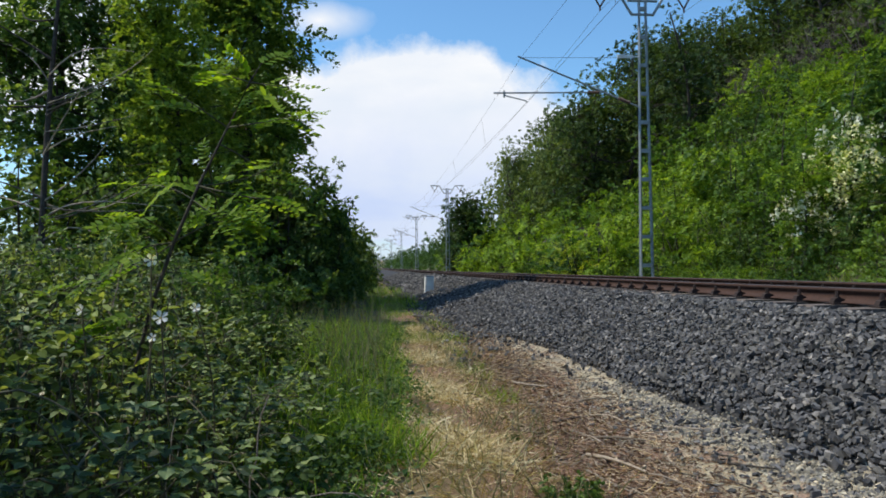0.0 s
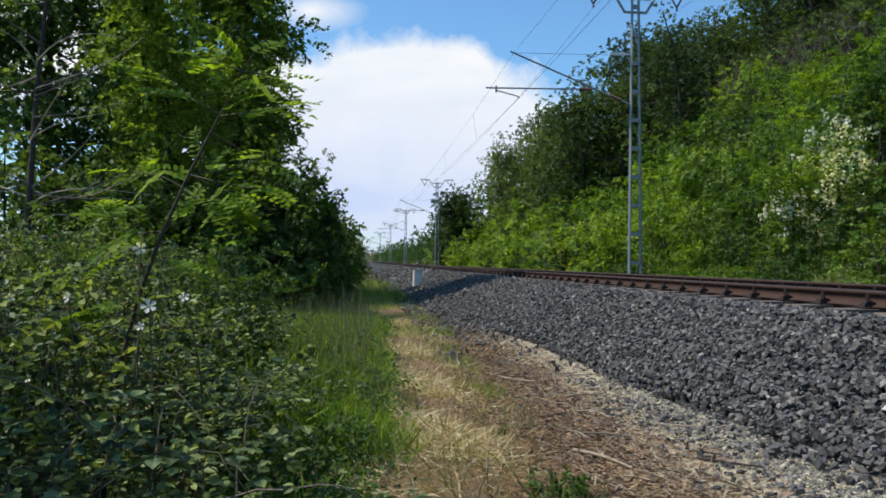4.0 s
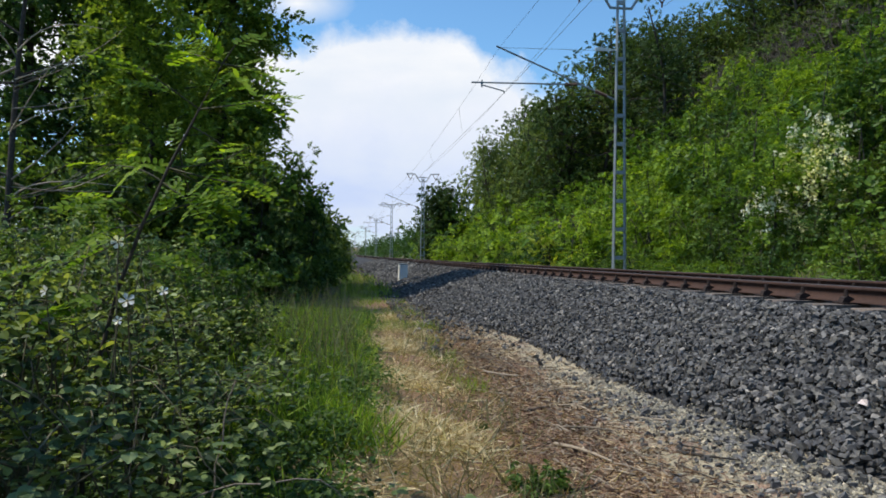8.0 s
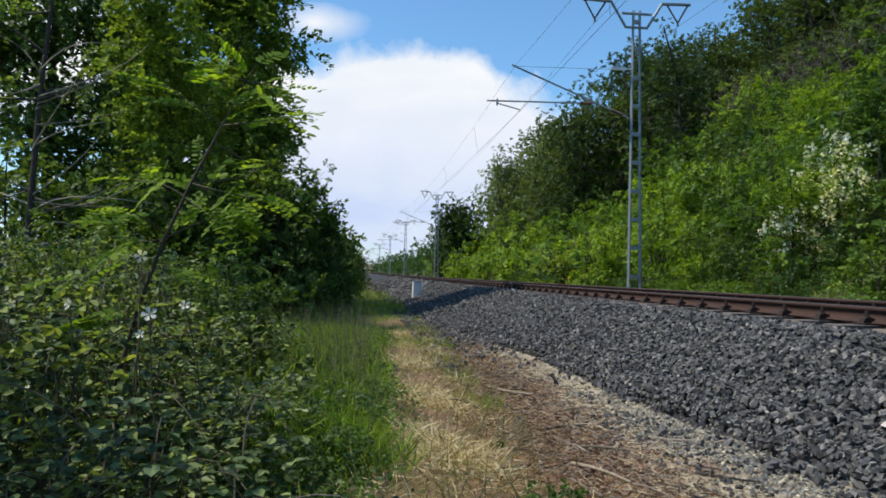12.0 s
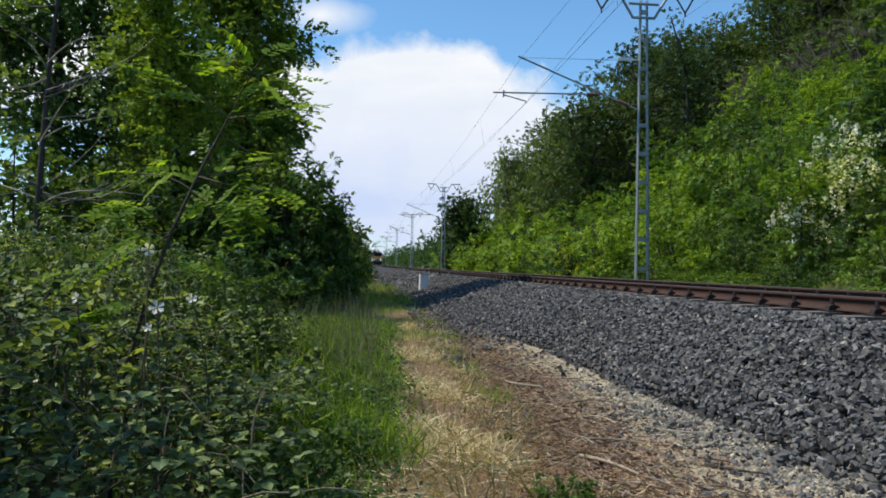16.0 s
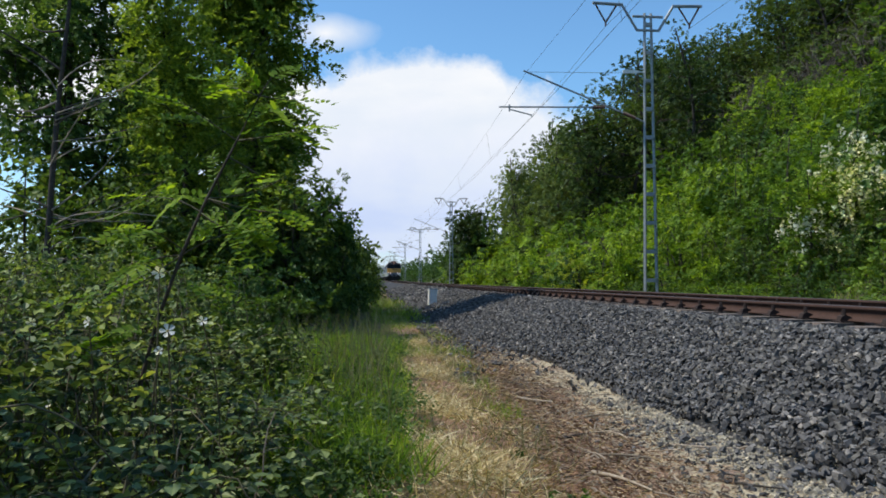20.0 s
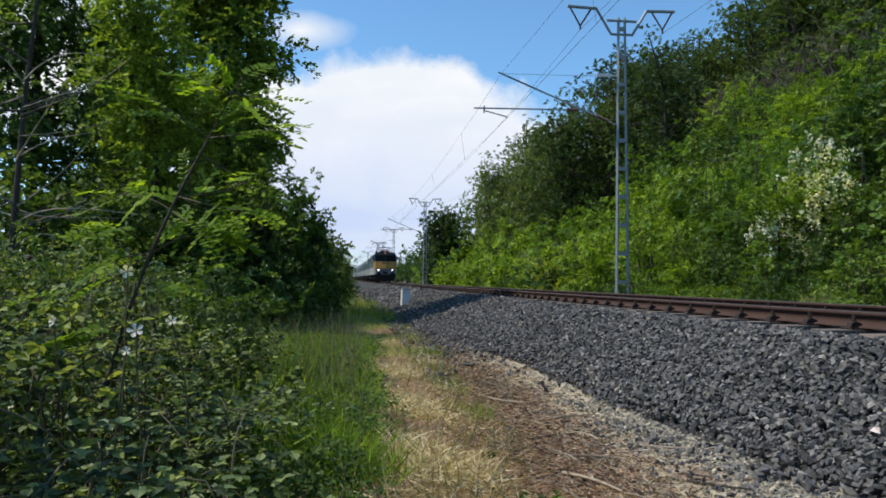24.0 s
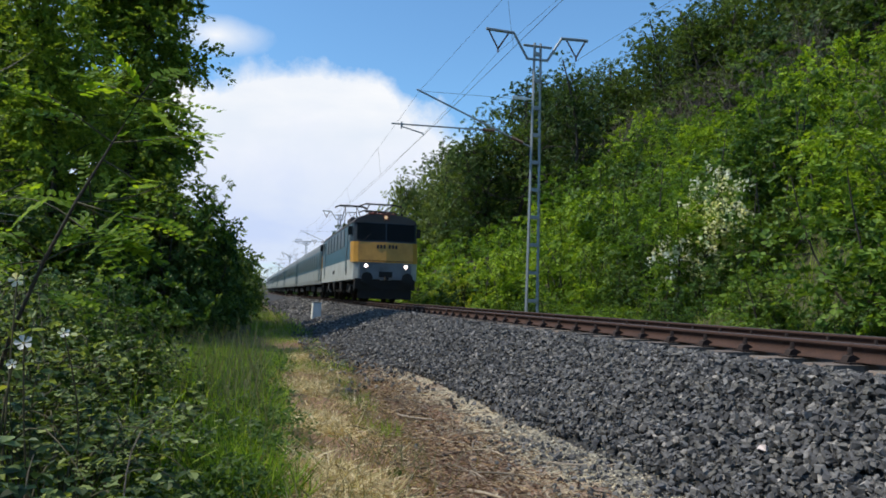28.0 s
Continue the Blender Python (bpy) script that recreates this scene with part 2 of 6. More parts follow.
M_LITTER = leafy("red_brown_litter", (0.060, 0.034, 0.026), (0.260, 0.157, 0.115), (0.56, 0.45, 0.35), 0.1, 0.8, 0.2)
M_GRASS = leafy("verge_grass_blades", (0.045, 0.100, 0.014), (0.125, 0.235, 0.030), (0.29, 0.395, 0.075), 0.4, 0.5)
M_WITHERED = leafy("withered_grass", (0.10, 0.09, 0.035), (0.18, 0.15, 0.06), (0.30, 0.22, 0.12), 0.25, 0.7)
M_WEED = leafy("weed_leaves", (0.06, 0.105, 0.026), (0.125, 0.19, 0.046), (0.26, 0.32, 0.10), 0.4, 0.5)
M_BRAMBLE = leafy("bramble_leaves", (0.022, 0.039, 0.016), (0.088, 0.136, 0.049), (0.30, 0.365, 0.16), 0.34, 0.5, gloss=0.25)
M_ROBINIA = leafy("robinia_leaflets", (0.10, 0.185, 0.018), (0.16, 0.262, 0.028), (0.24, 0.335, 0.045), 0.5, 0.5, gloss=0.1)
M_TREE = leafy("tree_leaves", (0.062, 0.112, 0.026), (0.125, 0.200, 0.046), (0.225, 0.305, 0.080), 0.42, 0.5)
M_TREE_LIGHT = leafy("young_tree_leaves", (0.075, 0.128, 0.034), (0.145, 0.220, 0.056), (0.26, 0.335, 0.095), 0.4, 0.5)
M_HEDGE = leafy("hedge_leaves", (0.040, 0.074, 0.020), (0.084, 0.145, 0.036), (0.175, 0.250, 0.060), 0.34, 0.55)
M_ASH = leafy("grey_green_leaves", (0.070, 0.110, 0.036), (0.130, 0.185, 0.062), (0.23, 0.285, 0.115), 0.32, 0.5)
M_BRUSH = surface("grey_brush_twigs", (0.075, 0.066, 0.054), (0.16, 0.14, 0.115), 0.9, 0, 26, 3, (0.6, 0.55, 0.5), 0.5, 0.0)
M_OAK = leafy("dark_crown_leaves", (0.032, 0.060, 0.020), (0.062, 0.104, 0.033), (0.125, 0.180, 0.062), 0.3, 0.5)
M_SHRUB = leafy("hill_shrub_leaves", (0.075, 0.135, 0.018), (0.155, 0.258, 0.030), (0.280, 0.385, 0.058), 0.42, 0.5)
M_SHRUB_DARK = leafy("hill_shrub_dark_leaves", (0.036, 0.076, 0.018), (0.074, 0.138, 0.030), (0.145, 0.220, 0.050), 0.34, 0.45)
M_YELLOW = leafy("yellow_green_leaves", (0.19, 0.25, 0.025), (0.32, 0.38, 0.05), (0.48, 0.52, 0.12), 0.45, 0.5)
M_BLOSSOM = leafy("white_blossom", (0.50, 0.52, 0.47), (0.64, 0.65, 0.60), (0.78, 0.78, 0.74), 0.3, 0.6, 0.05)
M_PETAL = leafy("white_petal", (0.75, 0.72, 0.72), (0.80, 0.78, 0.78), (0.82, 0.80, 0.80), 0.3, 0.6, 0.0)
M_SEED = leafy("grass_seed_head", (0.20, 0.17, 0.08), (0.28, 0.25, 0.13), (0.36, 0.32, 0.19), 0.3, 0.7, 0.2)

# ---- building helpers ----
RNG = np.random.default_rng(7)


def mesh_of(name, verts, faces, material=None, smooth=False):
    """A mesh from vertex rows and a list of face arrays (each n x k)."""
    me = bpy.data.meshes.new(name)
    verts = np.asarray(verts, dtype=np.float32)
    if isinstance(faces, np.ndarray):
        faces = [faces]
    faces = [np.asarray(f, dtype=np.int32) for f in faces if len(f)]
    loops = np.concatenate([f.ravel() for f in faces])
    counts = np.concatenate([np.full(len(f), f.shape[1], dtype=np.int32) for f in faces])
    starts = np.concatenate(([0], np.cumsum(counts)[:-1])).astype(np.int32)
    me.vertices.add(len(verts))
    me.vertices.foreach_set("co", verts.ravel())
    me.loops.add(len(loops))
    me.loops.foreach_set("vertex_index", loops)
    me.polygons.add(len(counts))
    me.polygons.foreach_set("loop_start", starts)
    me.polygons.foreach_set("use_smooth", np.full(len(counts), smooth, dtype=bool))
    me.update(calc_edges=True)
    if material:
        me.materials.append(material)
    return me


def under(ob, parent):
    ob.parent = parent
    return ob


def part_mesh(name, me, parent, label=""):
    ob = under(new(name, me), parent)
    if label:
        ob["label"] = label
    return ob


def part(name, bm, material, parent, label="", smooth=False):
    """Links a bmesh as one mesh object under a thing or a part."""
    me = bpy.data.meshes.new(name)
    bm.to_mesh(me)
    bm.free()
    me.materials.append(material)
    if smooth:
        for p in me.polygons:
            p.use_smooth = True
    return part_mesh(name, me, parent, label)


def box(bm, x0, x1, y0, y1, z0, z1, bevel=0.0):
    made = bmesh.ops.create_cube(bm, size=1.0, matrix=Matrix.Translation(((x0 + x1) / 2, (y0 + y1) / 2, (z0 + z1) / 2)) @ Matrix.Diagonal((x1 - x0, y1 - y0, z1 - z0, 1)))
    if bevel:
        edges = {e for v in made["verts"] for e in v.link_edges}
        bmesh.ops.bevel(bm, geom=list(edges), offset=bevel, segments=2, affect="EDGES")
    return bm


def boxes(*rows, bevel=0.0):
    bm = bmesh.new()
    for r in rows:
        box(bm, *r, bevel=bevel)
    return bm


def rod(bm, a, b, r1, r2=None, sides=8):
    a, b = Vector(a), Vector(b)
    d = b - a
    m = Matrix.Translation((a + b) / 2) @ d.to_track_quat("Z", "Y").to_matrix().to_4x4()
    bmesh.ops.create_cone(bm, cap_ends=True, segments=sides, radius1=r1, radius2=r1 if r2 is None else r2, depth=d.length, matrix=m)
    return bm


def rods(*rows, sides=8):
    bm = bmesh.new()
    for r in rows:
        rod(bm, *r, sides=sides)
    return bm


def prism(bm, outline, y0, y1):
    """Extrudes an outline of (x, z) from y0 to y1, with caps."""
    a = [bm.verts.new((x, y0, z)) for x, z in outline]
    b = [bm.verts.new((x, y1, z)) for x, z in outline]
    n = len(outline)
    for i in range(n):
        bm.faces.new((a[i], a[(i + 1) % n], b[(i + 1) % n], b[i]))
    bm.faces.new(a[::-1])
    bm.faces.new(b)
    bmesh.ops.recalc_face_normals(bm, faces=bm.faces)
    return bm


def tube_arrays(points, radii, sides=6):
    """A tapering tube along points: vertices and quads."""
    pts = np.asarray(points, dtype=float)
    tang = np.gradient(pts, axis=0)
    tang /= np.linalg.norm(tang, axis=1)[:, None] + 1e-9
    ref = np.where(np.abs(tang[:, 2:3]) > 0.9, np.array([[1.0, 0, 0]]), np.array([[0, 0, 1.0]]))
    s = np.cross(tang, ref)
    s /= np.linalg.norm(s, axis=1)[:, None] + 1e-9
    w = np.cross(tang, s)
    ang = np.linspace(0, 2 * np.pi, sides, endpoint=False)
    ring = s[:, None] * np.cos(ang)[None, :, None] + w[:, None] * np.sin(ang)[None, :, None]
    v = pts[:, None] + ring * np.asarray(radii)[:, None, None]
    n = len(pts)
    i = (np.arange(n - 1)[:, None] * sides + np.arange(sides)[None]).ravel()
    j = (np.arange(n - 1)[:, None] * sides + (np.arange(sides)[None] + 1) % sides).ravel()
    f = np.stack([i, j, j + sides, i + sides], 1)
    return v.reshape(-1, 3), f


def join_arrays(parts):
    """Joins (verts, faces) pairs whose faces all have one corner count."""
    off, vs, fs = 0, [], []
    for v, f in parts:
        vs.append(v)
        fs.append(f + off)
        off += len(v)
    return np.concatenate(vs), np.concatenate(fs)


DIAMOND = (np.array([[0, 0, 0], [0.45, 0.38, 0.10], [1, 0, 0], [0.45, -0.38, 0.10]]), [np.array([[0, 1, 2], [0, 2, 3]])])
LEAF = (np.array([[0, 0, 0], [0.22, 0.30, 0.12], [0.62, 0.31, 0.10], [1, 0, -0.08], [0.62, -0.31, 0.10], [0.22, -0.30, 0.12]]), [np.array([[0, 1, 2, 3], [0, 3, 4, 5]])])
OVAL = (np.array([[0, 0, 0], [0.3, 0.22, 0.04], [0.75, 0.22, 0.03], [1, 0, 0], [0.75, -0.22, 0.03], [0.3, -0.22, 0.04]]), [np.array([[0, 1, 2, 3], [0, 3, 4, 5]])])


def unit(a):
    return a / (np.linalg.norm(a, axis=-1, keepdims=True) + 1e-9)


def leaves(pos, along, up, size, template=DIAMOND):
    """Places one template leaf at each position: vertices and faces."""
    tv, tf = template
    a = unit(along)
    b = unit(np.cross(up, a))
    c = np.cross(a, b)
    s = np.asarray(size)[:, None, None]
    v = pos[:, None] + s * (tv[None, :, 0:1] * a[:, None] + tv[None, :, 1:2] * b[:, None] + tv[None, :, 2:3] * c[:, None])
    k = len(tv)
    f = (np.arange(len(pos))[:, None, None] * k + tf[0][None]).reshape(-1, tf[0].shape[1])
    return v.reshape(-1, 3), f


def clump_leaves(rng, centres, radii, count, size, flat=0.75, droop=0.2, template=DIAMOND, reach=1.0):
    """Leaves in two rows along short sprays that reach out of uneven clumps."""
    centres, radii = np.asarray(centres, float), np.asarray(radii, float)
    w = radii ** 2 / np.sum(radii ** 2)
    per = 13
    n = max(1, count // per)
    pick = rng.choice(len(centres), n, p=w)
    d = unit(rng.normal(size=(n, 3)) + np.array([0, 0, 0.2]))
    r = radii[pick]
    start = centres[pick] + d * (r * rng.uniform(0.15, 0.85, n) ** 0.7)[:, None] * np.array([1, 1, flat])
    way = unit(0.9 * d + 0.5 * rng.normal(size=(n, 3)) + np.array([0, 0, -droop]))
    long = reach * np.clip(r * rng.uniform(0.35, 0.75, n), 2.4 * size, 7.0 * size)
    top = unit(rng.normal(size=(n, 3)) * 0.35 + 0.35 * d + np.array([0, 0, 0.8]))
    side = unit(np.cross(way, top))
    t = np.linspace(0.08, 1.0, per)[None, :, None]
    hand = np.where(np.arange(per) % 2 == 0, 1.0, -1.0)[None, :, None]
    pos = start[:, None] + way[:, None] * long[:, None, None] * t - np.array([0, 0, 0.22]) * (long[:, None, None] * t ** 2) + rng.normal(size=(n, per, 3)) * size * 0.18
    along = way[:, None] * (0.35 + 0.6 * t) + side[:, None] * hand * (1.05 - 0.7 * t) + rng.normal(size=(n, per, 3)) * 0.22
    up = np.broadcast_to(top[:, None], pos.shape) + rng.normal(size=(n, per, 3)) * 0.28
    sizes = size * (0.65 + 0.65 * rng.random(n * per))
    return leaves(pos.reshape(-1, 3), along.reshape(-1, 3), up.reshape(-1, 3), sizes, template)


def limb(rng, a, b, r0, r1, bend=0.12, n=7):
    a, b = np.asarray(a, float), np.asarray(b, float)
    t = np.linspace(0, 1, n)[:, None]
    off = rng.normal(size=3) * np.linalg.norm(b - a) * bend
    pts = a + (b - a) * t + off * np.sin(np.pi * t)
    return pts, r0 + (r1 - r0) * t[:, 0]


def woody(rng, height, spread, base, stems, clumps, trunk_r, lean=(0, 0)):
    """Trunk and limbs of a tree or shrub, and the centres of its leaf clumps."""
    tubes, centres, radii = [], [], []
    for s in range(stems):
        foot = np.array([rng.normal() * 0.12 * (stems > 1) * spread, rng.normal() * 0.12 * (stems > 1) * spread, -0.3])
        top = np.array([lean[0] + rng.normal() * 0.15 * spread, lean[1] + rng.normal() * 0.15 * spread, height * (0.75 + 0.2 * rng.random())])
        if stems > 1:
            ang = 2 * np.pi * (s + rng.random() * 0.6) / stems
            top[:2] += 0.5 * spread * np.array([np.cos(ang), np.sin(ang)])
        pts, rad = limb(rng, foot, top, trunk_r, trunk_r * 0.25, 0.05, 9)
        tubes.append(tube_arrays(pts, rad, 7))
        for k in range(clumps):
            t = rng.uniform(base, 1.0)
            at = pts[int(t * 8)]
            ang = rng.random() * 2 * np.pi
            prof = math.sin(math.pi * min(1.0, (0.18 + 0.82 * (t - base) / (1 - base)) * 0.92)) ** 0.6
            reach = spread * (0.35 + 0.65 * rng.random()) * prof
            tip = at + np.array([np.cos(ang) * reach, np.sin(ang) * reach, 0.22 * reach + rng.normal() * 0.06 * height])
            tip[2] = max(tip[2], 0.15 * height * base + min(0.25, 0.3 * height))
            lp, lr = limb(rng, at, tip, trunk_r * 0.35 * (1.1 - t * 0.7), trunk_r * 0.06, 0.10, 5)
            tubes.append(tube_arrays(lp, lr, 5))
            centres.append(tip)
            radii.append(spread * (0.17 + 0.17 * rng.random()))
            centres.append(at + (tip - at) * 0.5)
            radii.append(spread * (0.20 + 0.14 * rng.random()))
        centres.append(top)
        radii.append(spread * 0.28)
    return join_arrays(tubes), np.array(centres), np.array(radii)


def build_plant(name, seed, height, spread, base, stems, clumps, trunk_r, leaf_n, leaf_size, material, label, category, group="", flat=0.75, template=DIAMOND, lean=(0, 0), blossom=0, bark=None, reach=1.0):
    """A tree or shrub as a thing with trunk, crown and, where it blooms, blossom."""
    rng = np.random.default_rng(seed)
    wood, c, r = woody(rng, height, spread, base, stems, clumps, trunk_r, lean)
    thing = tagged(new(name), label, category, group)
    part_mesh("trunk", mesh_of("trunk", *wood, bark or M_BARK, True), thing)
    part_mesh("crown", mesh_of("crown", *clump_leaves(rng, c, r, leaf_n, leaf_size, flat, template=template, reach=reach), material), thing)
    if blossom:
        pick = np.argsort(c[:, 1] + rng.normal(size=len(c)) * 0.3)[:max(3, len(c) // 3)]
        pos, al, up, sz = [], [], [], []
        for i in range(blossom):
            k = pick[rng.integers(len(pick))]
            top = c[k] + unit(rng.normal(size=3)) * r[k] * np.array([1.05, 1.05, 0.9])
            n = 9
            tt = np.linspace(0, 1, n)
            pos.append(top + np.stack([rng.normal(size=n) * 0.035, rng.normal(size=n) * 0.035, -0.28 * tt], 1))
            al.append(rng.normal(size=(n, 3)))
            up.append(rng.normal(size=(n, 3)))
            sz.append(0.10 * (1.2 - 0.7 * tt))
        part_mesh("blossom", mesh_of("blossom", *leaves(np.concatenate(pos), np.concatenate(al), np.concatenate(up), np.concatenate(sz)), M_BLOSSOM), thing, "white hanging blossom clusters")
    return thing


# ---- the lie of the land ----
EDGE = 3.72          # shoulder of the ballast
RAIL_X = 4.58        # gauge side rail beside the path
MID_X = 5.335        # middle of the track
HEAD_Z = 0.965       # rail head
BEND, GRADE = 2.2e-4, 0.004


def swing(y):
    """How far the line has curved to the left at y."""
    y = np.maximum(np.asarray(y, float), 0)
    near, mid, far = np.minimum(y, 50.0), np.maximum(y - 50.0, 0), np.clip(y - 200.0, 0, 400)
    return -BEND * near ** 2 - 2 * BEND * 50.0 * mid - BEND * far ** 2 - 2 * BEND * 400.0 * np.maximum(y - 600.0, 0)


def bearing(y):
    """Degrees by which the line has turned at y."""
    return math.degrees(2 * BEND * (min(max(y, 0.0), 50.0) + min(max(y - 200.0, 0.0), 400.0)))


def fall(y):
    """The line falls gently away from the path."""
    return -GRADE * 55.0 * np.tanh(np.asarray(y, float) / 55.0)


def rough(x, y, scale, seed):
    """Smooth uneven ground."""
    a = np.sin(x * 1.7 / scale + seed) * np.cos(y * 1.3 / scale + 2.1 * seed)
    b = np.sin(x * 3.9 / scale + 1.3 * y / scale + 3.7 * seed) * 0.5
    return (a + b) / 1.5


def land(x, y):
    """Height of the ground, without the ballast."""
    x, y = np.asarray(x, float), np.asarray(y, float)
    q = x - swing(y)
    z = 0.6 * fall(y) + 0.03 * rough(x, y, 1.4, 1.0) + 0.012 * rough(x, y, 0.35, 4.0)
    z = z + 0.35 * np.clip((q - 7.2) / 1.2, 0, 1)
    hill = np.clip(q - 10.2, 0, None)
    rise = 0.74 * np.minimum(hill, 42) + 0.12 * np.clip(hill - 42, 0, 120)
    near = np.clip((y + 60) / 40, 0, 1) * (1.0 - 0.80 * np.clip((y - 80) / 70, 0, 1))
    z = z + rise * near + 0.9 * rough(x, y, 6, 2.0) * np.clip(hill / 8, 0, 1)
    z = z + np.clip(-q - 1.2, 0, 3) * 0.10
    return z


def bed_height(q, y=0.0):
    """Top of the ballast by its distance across; its foot spreads further out down the line."""
    foot = 2.38 + 0.11 * np.clip(8.0 - np.asarray(y, float), 0, 5) - 0.156 * np.clip(np.asarray(y, float) - 10.5, 0, 7.5)
    left = np.clip((q - foot) / (EDGE - foot), 0, 1)
    right = np.clip((8.35 - q) / (8.35 - 6.95), 0, 1)
    return np.minimum(left, right) * 0.755


def ground():
    xs = np.unique(np.concatenate([np.linspace(-1500, -60, 14), np.linspace(-60, -6, 28), np.linspace(-6, 14, 101), np.linspace(14, 60, 40), np.linspace(60, 1500, 16)]))
    ys = np.unique(np.concatenate([np.linspace(-1200, -20, 14), np.linspace(-20, 2, 12), np.linspace(2, 30, 90), np.linspace(30, 120, 60), np.linspace(120, 700, 100), np.linspace(700, 3200, 16)]))
    gx, gy = np.meshgrid(xs, ys)
    v = np.stack([gx, gy, land(gx, gy)], -1).reshape(-1, 3)
    n, m = len(xs), len(ys)
    i = (np.arange(m - 1)[:, None] * n + np.arange(n - 1)[None]).ravel()
    ob = new("ground", mesh_of("ground", v, np.stack([i, i + 1, i + n + 1, i + n], 1), M_GROUND, True))
    return tagged(ob, "uneven soil of verge, trodden path and wooded hillside", "ground", kind="structure")


GROUND = ground()


def strip(name, qs, zs, ys, material, extra=None):
    """A long ribbon that follows the line: cross profile (q, z) swept along ys."""
    qs, zs, ys = np.asarray(qs, float), np.asarray(zs, float), np.asarray(ys, float)
    gy, gq = np.meshgrid(ys, qs, indexing="ij")
    gz = np.broadcast_to(zs, gq.shape) + fall(gy)
    if extra is not None:
        gz = gz + extra(gq, gy)
    v = np.stack([gq + swing(gy), gy, gz], -1).reshape(-1, 3)
    n, m = len(qs), len(ys)
    i = (np.arange(m - 1)[:, None] * n + np.arange(n - 1)[None]).ravel()
    return mesh_of(name, v, np.stack([i, i + 1, i + n + 1, i + n], 1), material, True)


LONG = np.unique(np.concatenate([np.linspace(-60, 0, 13), np.linspace(0, 60, 121), np.linspace(60, 240, 90), np.linspace(240, 760, 100)]))


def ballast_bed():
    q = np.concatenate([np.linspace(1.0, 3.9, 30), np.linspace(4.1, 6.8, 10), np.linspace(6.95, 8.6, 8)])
    # Lies 6 cm low in near-black, so the gaps between stones look shaded.
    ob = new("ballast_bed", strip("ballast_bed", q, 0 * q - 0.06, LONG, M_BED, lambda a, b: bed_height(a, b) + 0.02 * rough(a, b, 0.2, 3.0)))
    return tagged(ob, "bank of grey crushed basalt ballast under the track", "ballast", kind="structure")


BED = ballast_bed()


def rail(name, x, label):
    """Flat-bottomed rail: foot, web and head in one rusty length, the running face worn."""
    w = [(-0.07, 0), (0.07, 0), (0.07, 0.012), (0.012, 0.03), (0.009, 0.100), (0.034, 0.112), (0.035, 0.134), (0.028, 0.142), (-0.028, 0.142), (-0.035, 0.134), (-0.034, 0.112), (-0.009, 0.100), (-0.012, 0.03), (-0.07, 0.012), (-0.07, 0)]
    thing = tagged(new(name), label, "rail", "rails of the track")
    part_mesh("rail_body", strip("rail_body", [x + a for a, b in w], [HEAD_Z - 0.142 + b for a, b in w], LONG, M_RUST), thing)
    part_mesh("running_surface", strip("running_surface", [x - 0.026, x - 0.022, x + 0.022, x + 0.026], [HEAD_Z + 0.001, HEAD_Z + 0.0045, HEAD_Z + 0.0045, HEAD_Z + 0.001], LONG, M_HEAD), thing, "dull worn steel top")
    return thing


rail("rail", RAIL_X, "rust-brown steel rail on concrete sleepers beside the path")
rail("rail", RAIL_X + 1.51, "rust-brown steel rail on concrete sleepers beside the hill")


def sleepers():
    """Concrete sleepers with ribbed plates and clips, from the camera's side to far down the line."""
    first = tagged(new("sleeper"), "weathered pale brown concrete sleeper bedded in ballast", "sleeper", "sleepers of the track")
    bm = bmesh.new()
    prism(bm, [(-1.21, -0.18), (1.21, -0.18), (1.21, -0.02), (1.17, 0.015), (0.45, 0.015), (0.3, -0.02), (-0.3, -0.02), (-0.45, 0.015), (-1.17, 0.015), (-1.21, -0.02)], -0.125, 0.125)
    part("block", bm, M_SLEEPER, first)
    for side in (-1, 1):
        c = side * 0.755
        plate = part("base_plate", boxes((c - 0.17, c + 0.17, -0.08, 0.08, 0.016, 0.03)), M_FASTEN, first)
        for s in (-1, 1):
            bm = bmesh.new()
            prism(bm, [(c + s * 0.03, 0.03), (c + s * 0.15, 0.03), (c + s * 0.13, 0.075), (c + s * 0.09, 0.09), (c + s * 0.03, 0.065)], -0.035, 0.035)
            rod(bm, (c + s * 0.09, 0, 0.05), (c + s * 0.09, 0, 0.145), 0.026, 0.016, 6)
            part("rail_clip", bm, M_FASTEN, plate)
    y, k = -2.9, 0
    while y < 185:
        x = float(MID_X + swing(y))
        m = pose(x, y, HEAD_Z - 0.172 + float(fall(y)), 0, 0, bearing(y))
        if k == 0:
            first.matrix_basis = m
        else:
            copy_thing(first, m)
        y, k = y + 0.65, k + 1


sleepers()


# ---- overhead line ----


